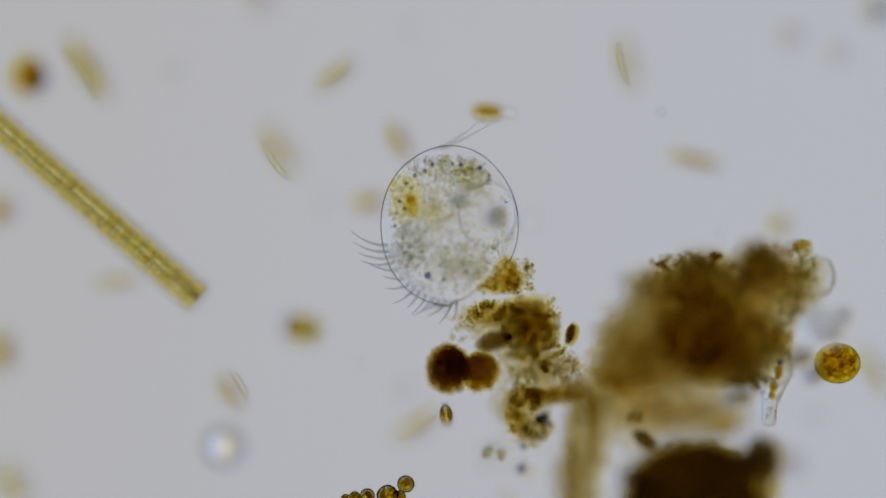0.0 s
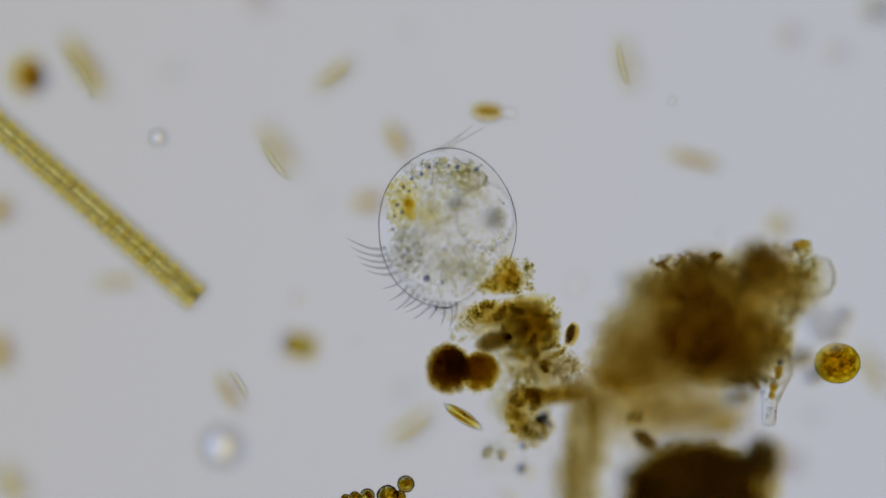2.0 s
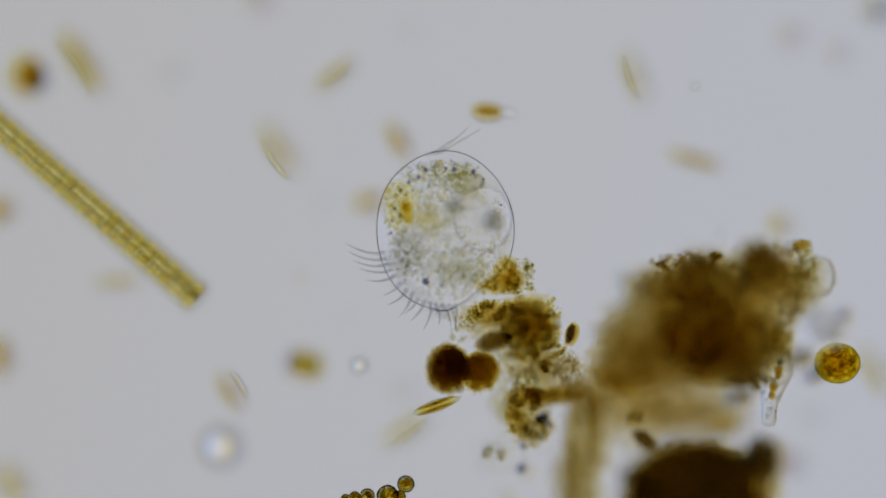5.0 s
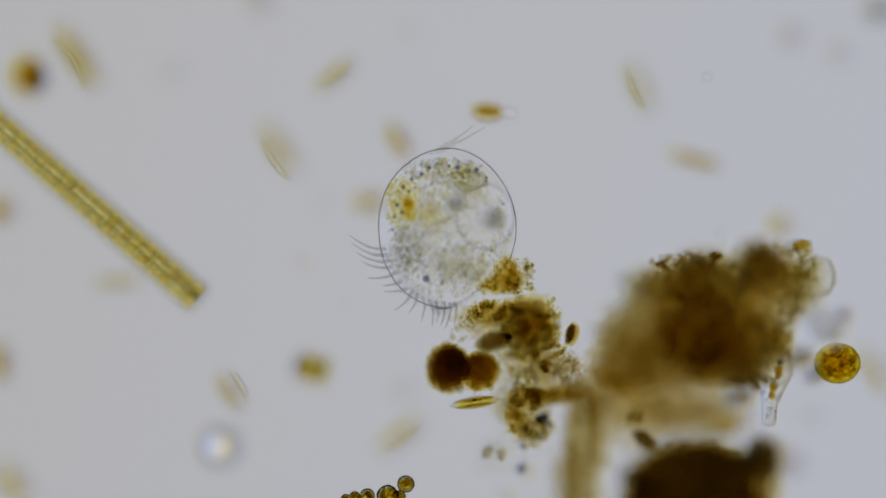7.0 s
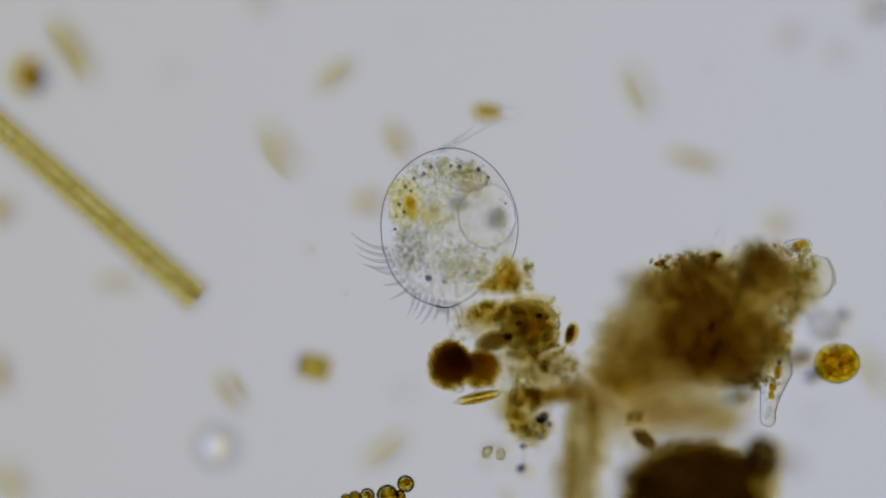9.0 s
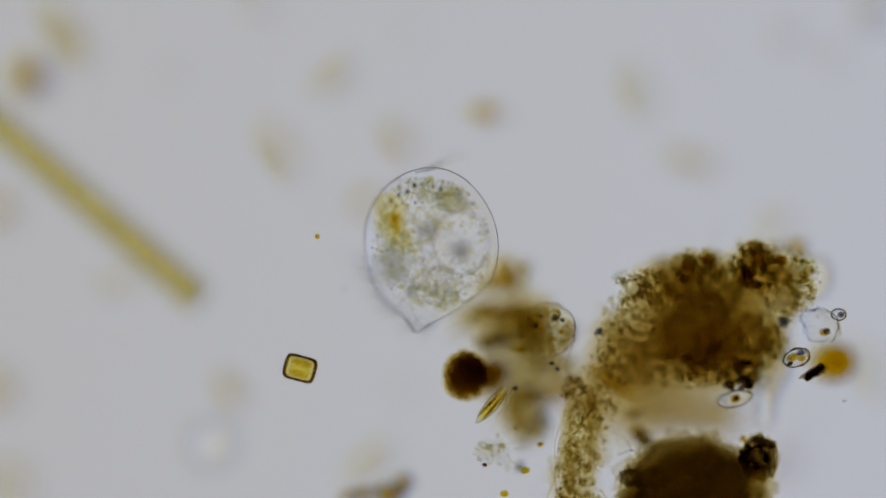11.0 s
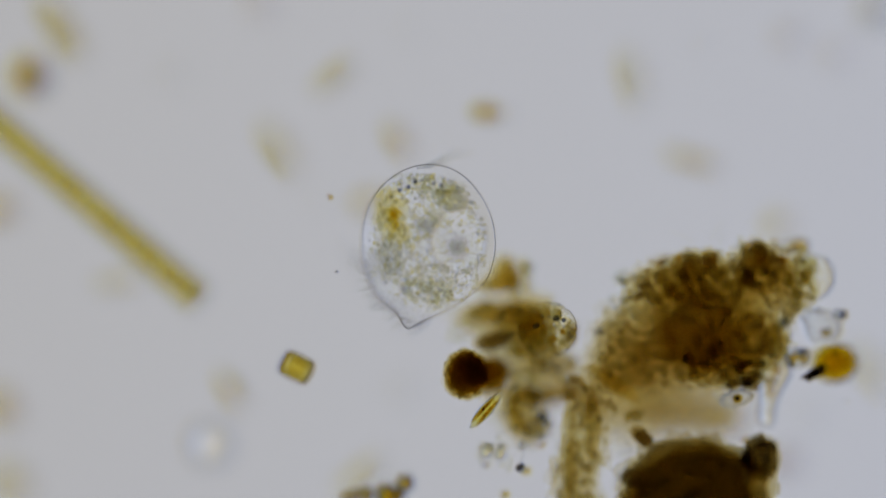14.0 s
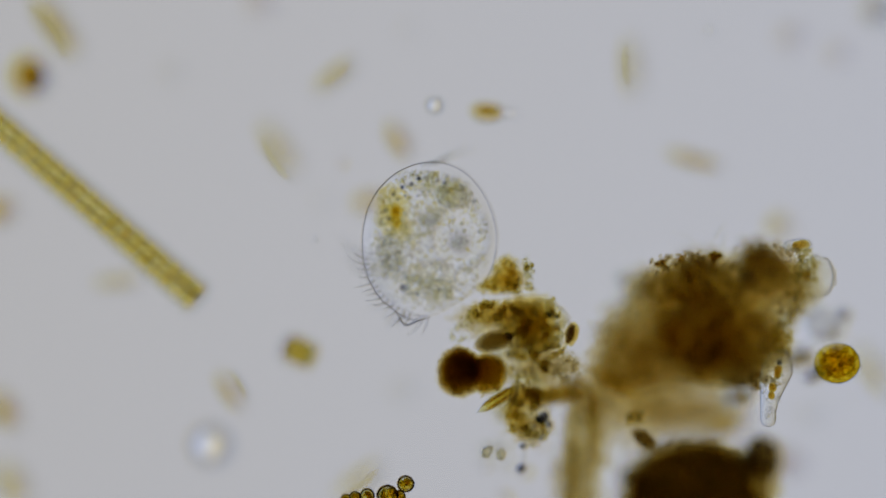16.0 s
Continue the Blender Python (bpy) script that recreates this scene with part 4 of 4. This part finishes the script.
make_cell("amber_rod", 1092, 682, 0.074, 58, 17, 14, -36, "amber rod-shaped cell in the clump", "cell", GOLD_CORE, (("content", 0, 0, 52, 14, GOLD_CORE),))
for u, v, z, r, mat in ((1392, 572, 0.086, 13, INK), (1222, 478, 0.086, 15, OCHRE), (1256, 462, 0.086, 11, OCHRE), (1322, 678, 0.086, 18, SOOT), (1295, 684, 0.085, 12, SOOT), (1330, 432, 0.088, 8, OCHRE),
                        (1170, 466, 0.06, 9, OCHRE), (1266, 455, 0.056, 9, OCHRE), (1205, 458, 0.06, 8, OCHRE), (1385, 460, 0.084, 14, OCHRE), (1345, 460, 0.085, 16, OCHRE), (1062, 590, 0.086, 9, INK), (1100, 495, 0.086, 9, CLEAR_WALL),
                        (1092, 545, 0.086, 8, CLEAR_WALL), (1108, 575, 0.086, 7, CLEAR_WALL), (1420, 505, 0.086, 8, CLEAR_WALL), (1442, 480, 0.085, 7, HONEY), (1320, 780, 0.088, 8, OCHRE), (1342, 782, 0.088, 9, SOOT)):
    k = thing("embedded_grain", spot(u, v, z), "small rounded grain stuck in the clump", "grain", "grains in the clump")
    if mat in CLEARS:
        part("body", ball(r, r * 0.9, r * 0.8, sub=3, rough=0.2, seed=u), mat, k)
    else:
        tagged(part("body", heap(np.random.default_rng(u), 26, in_ellipsoid(r * 0.8, r * 0.7, r * 0.5), r * 0.2, r * 0.5, 2), mat, k), kind="stuff")

for u, v, dx, dy, n in ((1262, 425, 18, 34, 2), (1275, 440, 6, 30, 2), (1230, 430, -46, 26, 1), (1320, 445, 18, 24, 2)):
    h = thing("fine_hair", spot(u, v, 0.06), "fine colourless hair on the clump", "hair", "hairs on the clump")
    for q in range(n):
        part("strand", tube([(dx * k / 5 + q * 4, dy * k / 5 + 3 * math.sin(k + q), 0) for k in range(6)], [1.6, 1.5, 1.4, 1.2, 1, 0.8], 6), CLEAR_SHELL, h)

# at the right flank of the large clump
make_cell("amber_rim_diatom", 1412, 434, 0.052, 26, 11, 10, 6, "small amber diatom at the rim of the clump", "diatom", CLEAR_WALL, (("chloroplast", 6, 0, 16, 8, OCHRE),))
make_cell("clear_round_cell", 1446, 490, 0.056, 34, 38, 22, 0, "clear round empty cell", "cell", THIN_WALL, (("granule", -18, 2, 8, 9, OCHRE),))
part("arc_hair", tube([(28 * math.cos(a), 40 * math.sin(a), 0) for a in (x * 0.2 - 1.1 for x in range(10))], [1.8] * 10, 6), CIRRUS, bpy.data.objects["clear_round_cell"], "pale curved hair")
make_cell("clear_spotted_cell", 1458, 577, 0.085, 36, 30, 18, -30, "clear cell with a dark brown spot", "cell", CLEAR_WALL, (("spot", 14, -4, 7, 6, SOOT), ("body", 10, -9, 8, 6, OCHRE), ("drop", -14, 10, 6, 5, DIM)), uneven=0.3)
# the hoops of these two paint in the dark outline left by bent light
part("rim", hoop(13, 10, 1.5), DARK_RIM, make_cell("small_dark_cell", 1490, 558, 0.082, 14, 11, 9, 0, "tiny clear dark-rimmed cell", "cell", FIRM_WALL, (("spot", 4, 0, 6, 5, INK),)), "dark hoop painting in the thin outline that bent light leaves")
part("rim", hoop(24, 15, 1.5), DARK_RIM, make_cell("olive_oval_cell", 1415, 635, 0.082, 25, 16, 13, 20, "olive oval cell with a dark hoop painting in the outline that bent light leaves", "cell", FIRM_WALL, (("chloroplast", -6, 3, 12, 7, OCHRE), ("chloroplast", 8, -4, 8, 5, OCHRE), ("spot", 10, 5, 8, 5, INK), ("spot", -14, -5, 5, 4, SOOT)), uneven=0.25), "dark hoop painting in the thin outline that bent light leaves")
make_cell("black_splinter", 1445, 662, 0.08, 24, 9, 8, 25, "small black splinter of detritus", "grain", SOOT, (("core", 0, 0, 16, 6, SOOT), ("knob", 16, 4, 8, 7, SOOT), ("knob", -12, -6, 7, 4, SOOT)), uneven=0.4)
make_cell("clear_cell_with_nucleus", 1305, 708, 0.076, 32, 15, 12, 12, "clear slender cell with a brown nucleus", "cell", FIRM_WALL, (("nucleus", 2, 0, 9, 8, OCHRE), ("core", 2, 0, 5, 5, SOOT)))

FLASK = thing("flask_cell", spot(1366, 690, 0.052), "clear flask-shaped cell with amber spots", "cell", turn=0)
part("body", tube([(22, 70, 0), (16, 56, 0), (10, 36, 0), (2, 10, 0), (-4, -20, 0), (-6, -40, 0), (-6, -50, 0), (-5, -58, 0), (-4, -63, 0), (-4, -66, 0)], [8, 22, 29, 24, 16, 14, 14.5, 13, 9, 3], 20), CLEAR_WALL, FLASK, "clear flask-shaped wall")
for x, y, r, mat in ((12, 35, 7, OCHRE), (10, 26, 6, AMBER), (2, 4, 7, OCHRE), (0, -10, 6, AMBER), (14, 48, 5, INK)):
    part("spot", ball(r, r * 1.3, r, (x, y, 0), 3, 0.2, seed=x, layers=5), OCHRE if mat is AMBER else mat, FLASK, "amber spot")
tagged(part("granules", heap(np.random.default_rng(77), 60, lambda r: np.array((-4, -50, 0)) + r.random() * np.array((18, 100, 0)) + r.normal(size=3) * (7, 4, 4), 1.5, 4, 2), CLEAR_WALL, FLASK, "fine clear granules"), kind="stuff")
SHARD = thing("amber_shard", spot(1138, 776, 0.062), "dark amber wedge-shaped shard", "grain", turn=-40)
part("body", ball(27, 15, 10, sub=2, rough=0.55, bumps=1.3, seed=4, layers=4), SOLID_DARK, SHARD)
part("core", ball(22, 12, 8, (2, 0, 0), sub=3, rough=0.5, bumps=1.5, seed=6, layers=5), DARK, SHARD)
tagged(part("grains", heap(np.random.default_rng(51), 160, in_ellipsoid(26, 14, 8), 1.5, 4, 2), DARK, SHARD, "dark crumbs"), kind="stuff")
FLAKE = thing("amber_flake", spot(1124, 740, 0.06), "small amber flake of detritus with clear cells", "grain", turn=20)
part("body", ball(17, 9, 6, sub=3, rough=0.5, bumps=2, seed=9, layers=3), GOLD_CORE, FLAKE)
tagged(part("grains", heap(np.random.default_rng(52), 120, in_ellipsoid(20, 14, 6), 1.3, 3.5, 2), HONEY, FLAKE, "amber crumbs"), kind="stuff")
for x, y, r in ((-8, 3, 7), (6, -4, 6), (14, 4, 5)):
    part("clear_cell", ball(r, r * 0.8, r * 0.7, (x, y, 2), 3, 0.15, seed=x), FIRM_WALL, FLAKE, "tiny clear cell")

GOLDBALL = thing("round_golden_cell", spot(1482, 643, 0.048), "round golden cell packed with bright chloroplasts", "algal cell")
part("cell_wall", ball(41, 36, 30, sub=4, rough=0.03), THIN_WALL, GOLDBALL)
part("plasma", ball(40, 35, 28, sub=4, rough=0.03, layers=5), RICH_GOLD, GOLDBALL, "golden plasma")
tagged(part("chloroplasts", heap(np.random.default_rng(2), 190, in_ellipsoid(37, 32, 5, (0, 0, 6)), 3, 5.5, 2), GRANULAR_GOLD, GOLDBALL, "bright golden chloroplast discs"), kind="stuff")
tagged(part("gaps", heap(np.random.default_rng(3), 60, in_ellipsoid(36, 31, 5, (0, 0, 2)), 2, 4.5, 2), DARK, GOLDBALL, "dark gaps between the chloroplasts"), kind="stuff")
part("rim", hoop(38, 33, 3), GOLD, GOLDBALL, "dark golden rim")
CYST = thing("brown_cyst", spot(58, 136, 0.004), "dark brown round cyst lying on the glass", "cyst")
# golden body shifted left, bluish ball right: the cyst's colour fringes put into parts
part("body", ball(33, 37, 30, (-4, 2, 0), sub=4, rough=0.1, layers=6), GOLD, CYST)
part("core", ball(25, 29, 24, (3, -1, 0), sub=3, rough=0.2, layers=8), OCHRE, CYST)
part("heart", ball(15, 18, 14, (13, -6, 0), sub=3, rough=0.2, layers=5), INK, CYST)
DROP = thing("clear_droplet", spot(398, 790, 0.006), "clear round droplet drifting over the glass", "droplet")
part("body", ball(34, 33, 30, sub=5, rough=0.04), LENS, DROP)
part("granule", ball(12, 14, 8, (8, 4, 8), 3, 0.3), FLOC, DROP)
moves(DROP, [(t, Matrix.Translation(spot(u, v, 0.006))) for t, u, v in ((0, 398, 790), (4, 394, 790), (9, 386, 790), (12.5, 371, 787), (16, 375, 788))])

# the chain of round cells at the lower margin
for u, v, r in ((612, 884, 9), (628, 880, 10), (650, 878, 13), (686, 878, 19), (718, 857, 15), (706, 880, 12)):
    k = make_cell("chain_cell", u, v, 0.05, r, r, r * 0.9, 0, "round golden cell of a short chain", "algal cell", DENSE_WALL, (("drop", r * 0.2, r * 0.1, r * 0.35, r * 0.3, AMBER),))
    tagged(part("chloroplast", heap(np.random.default_rng(u), 60, in_ellipsoid(r * 0.72, r * 0.72, r * 0.5), r * 0.12, r * 0.3, 2), GRANULAR_GOLD, k, "golden granular chloroplast"), kind="stuff")
    # dark hoop in place of the outline that light bent by the wall leaves
    part("rim", hoop(r * 0.9, r * 0.9, max(1.6, r * 0.14)), DARK_RIM, k.children[0], "dark hoop painting in the outline that bent light leaves")
    tagged(k, group="chain of round cells")


# ---- faint matter far out of focus, and drifting specks ----
for u, v, z, r, mat in ((1405, 66, -0.008, 26, ROSY), (1488, 96, -0.008, 22, ROSY), (468, 4, -0.008, 28, ROSY), (1562, 18, -0.006, 34, GREY), (730, 52, -0.006, 20, DIM), (575, 355, -0.006, 18, DIM),
                        (1285, 755, 0.012, 26, PALE_GOLD), (1440, 735, -0.006, 30, DIM), (1385, 400, 0.0, 24, PALE_GOLD), (1395, 820, 0.0, 40, ROSY), (720, 690, -0.006, 30, DIM), (310, 130, -0.006, 26, DIM)):
    k = thing("faint_flake", spot(u, v, z), "faint flake of matter lying on the glass", "flake", "faint flakes")
    part("body", ball(r, r * 0.8, r * 0.3, sub=3, rough=0.3, bumps=1.6, seed=u, layers=4), mat, k)


def make_speck(name, r, mat, label, z, rows):
    k = thing(name, spot(rows[0][1], rows[0][2], z), label, "speck")
    part("body", ball(r, r, r * 0.9, sub=3, rough=0.08, seed=r, layers=1 if mat in CLEARS else 4), mat, k)
    moves(k, [(t, Matrix.Translation(spot(u, v, z))) for t, u, v in rows])


make_speck("bright_speck", 7, CLEAR_WALL, "tiny clear speck drifting in the water", 0.036, ((0, 1170, 198), (1.5, 1184, 184), (3.5, 1210, 165), (7, 1252, 137), (9, 1257, 118), (14.5, 1245, 70), (16, 1257, 54)))
make_speck("pale_ring", 14, CLEAR_WALL, "pale ring-like spore drifting in the water", 0.03, ((0, 100, -60), (1.0, 175, 75), (1.5, 231, 165), (2, 281, 244), (2.5, 336, 332), (3, 398, 408), (3.5, 460, 462), (4.2, 522, 546), (6.3, 845, 735), (7.2, 915, 680), (8.2, 945, 600), (16, 940, 580)))
make_speck("pale_ring", 17, CLEAR_SHELL, "pale ring-like spore drifting in the water", 0.022, ((0, 942, 392), (1, 988, 440), (1.5, 1005, 475), (2, 1020, 504), (3.5, 1060, 580), (6, 1120, 660), (16, 1180, 700)))
DROPLET = thing("bright_droplet", spot(690, 250, 0.3), "small bright droplet sinking through the water", "droplet")
part("body", ball(14, 14, 13, sub=4), CLEAR_WALL, DROPLET)
moves(DROPLET, [(t, Matrix.Translation(spot(u, v, z))) for t, u, v, z in ((0, 690, 250, 0.3), (14.8, 690, 248, 0.3), (15.2, 694, 242, 0.22), (15.5, 700, 234, 0.11), (15.7, 712, 228, 0.05), (15.8, 727, 211, 0.04), (15.9, 743, 200, 0.038), (16, 770, 187, 0.037))])
make_speck("brown_speck", 5, OCHRE, "tiny brown speck drifting in the water", 0.08, ((0, 520, 560), (9.2, 548, 440), (11.3, 560, 412), (12.5, 553, 378), (14.5, 594, 338), (16, 605, 290)))
make_speck("dark_speck", 2.6, INK, "tiny dark speck drifting in the water", 0.066, ((0, 640, 640), (9, 610, 520), (14.5, 590, 470), (16, 558, 425)))


# ---- what moves ----
def motions():
    for ob, rows in MOVES:
        walk(ob, rows)


motions()
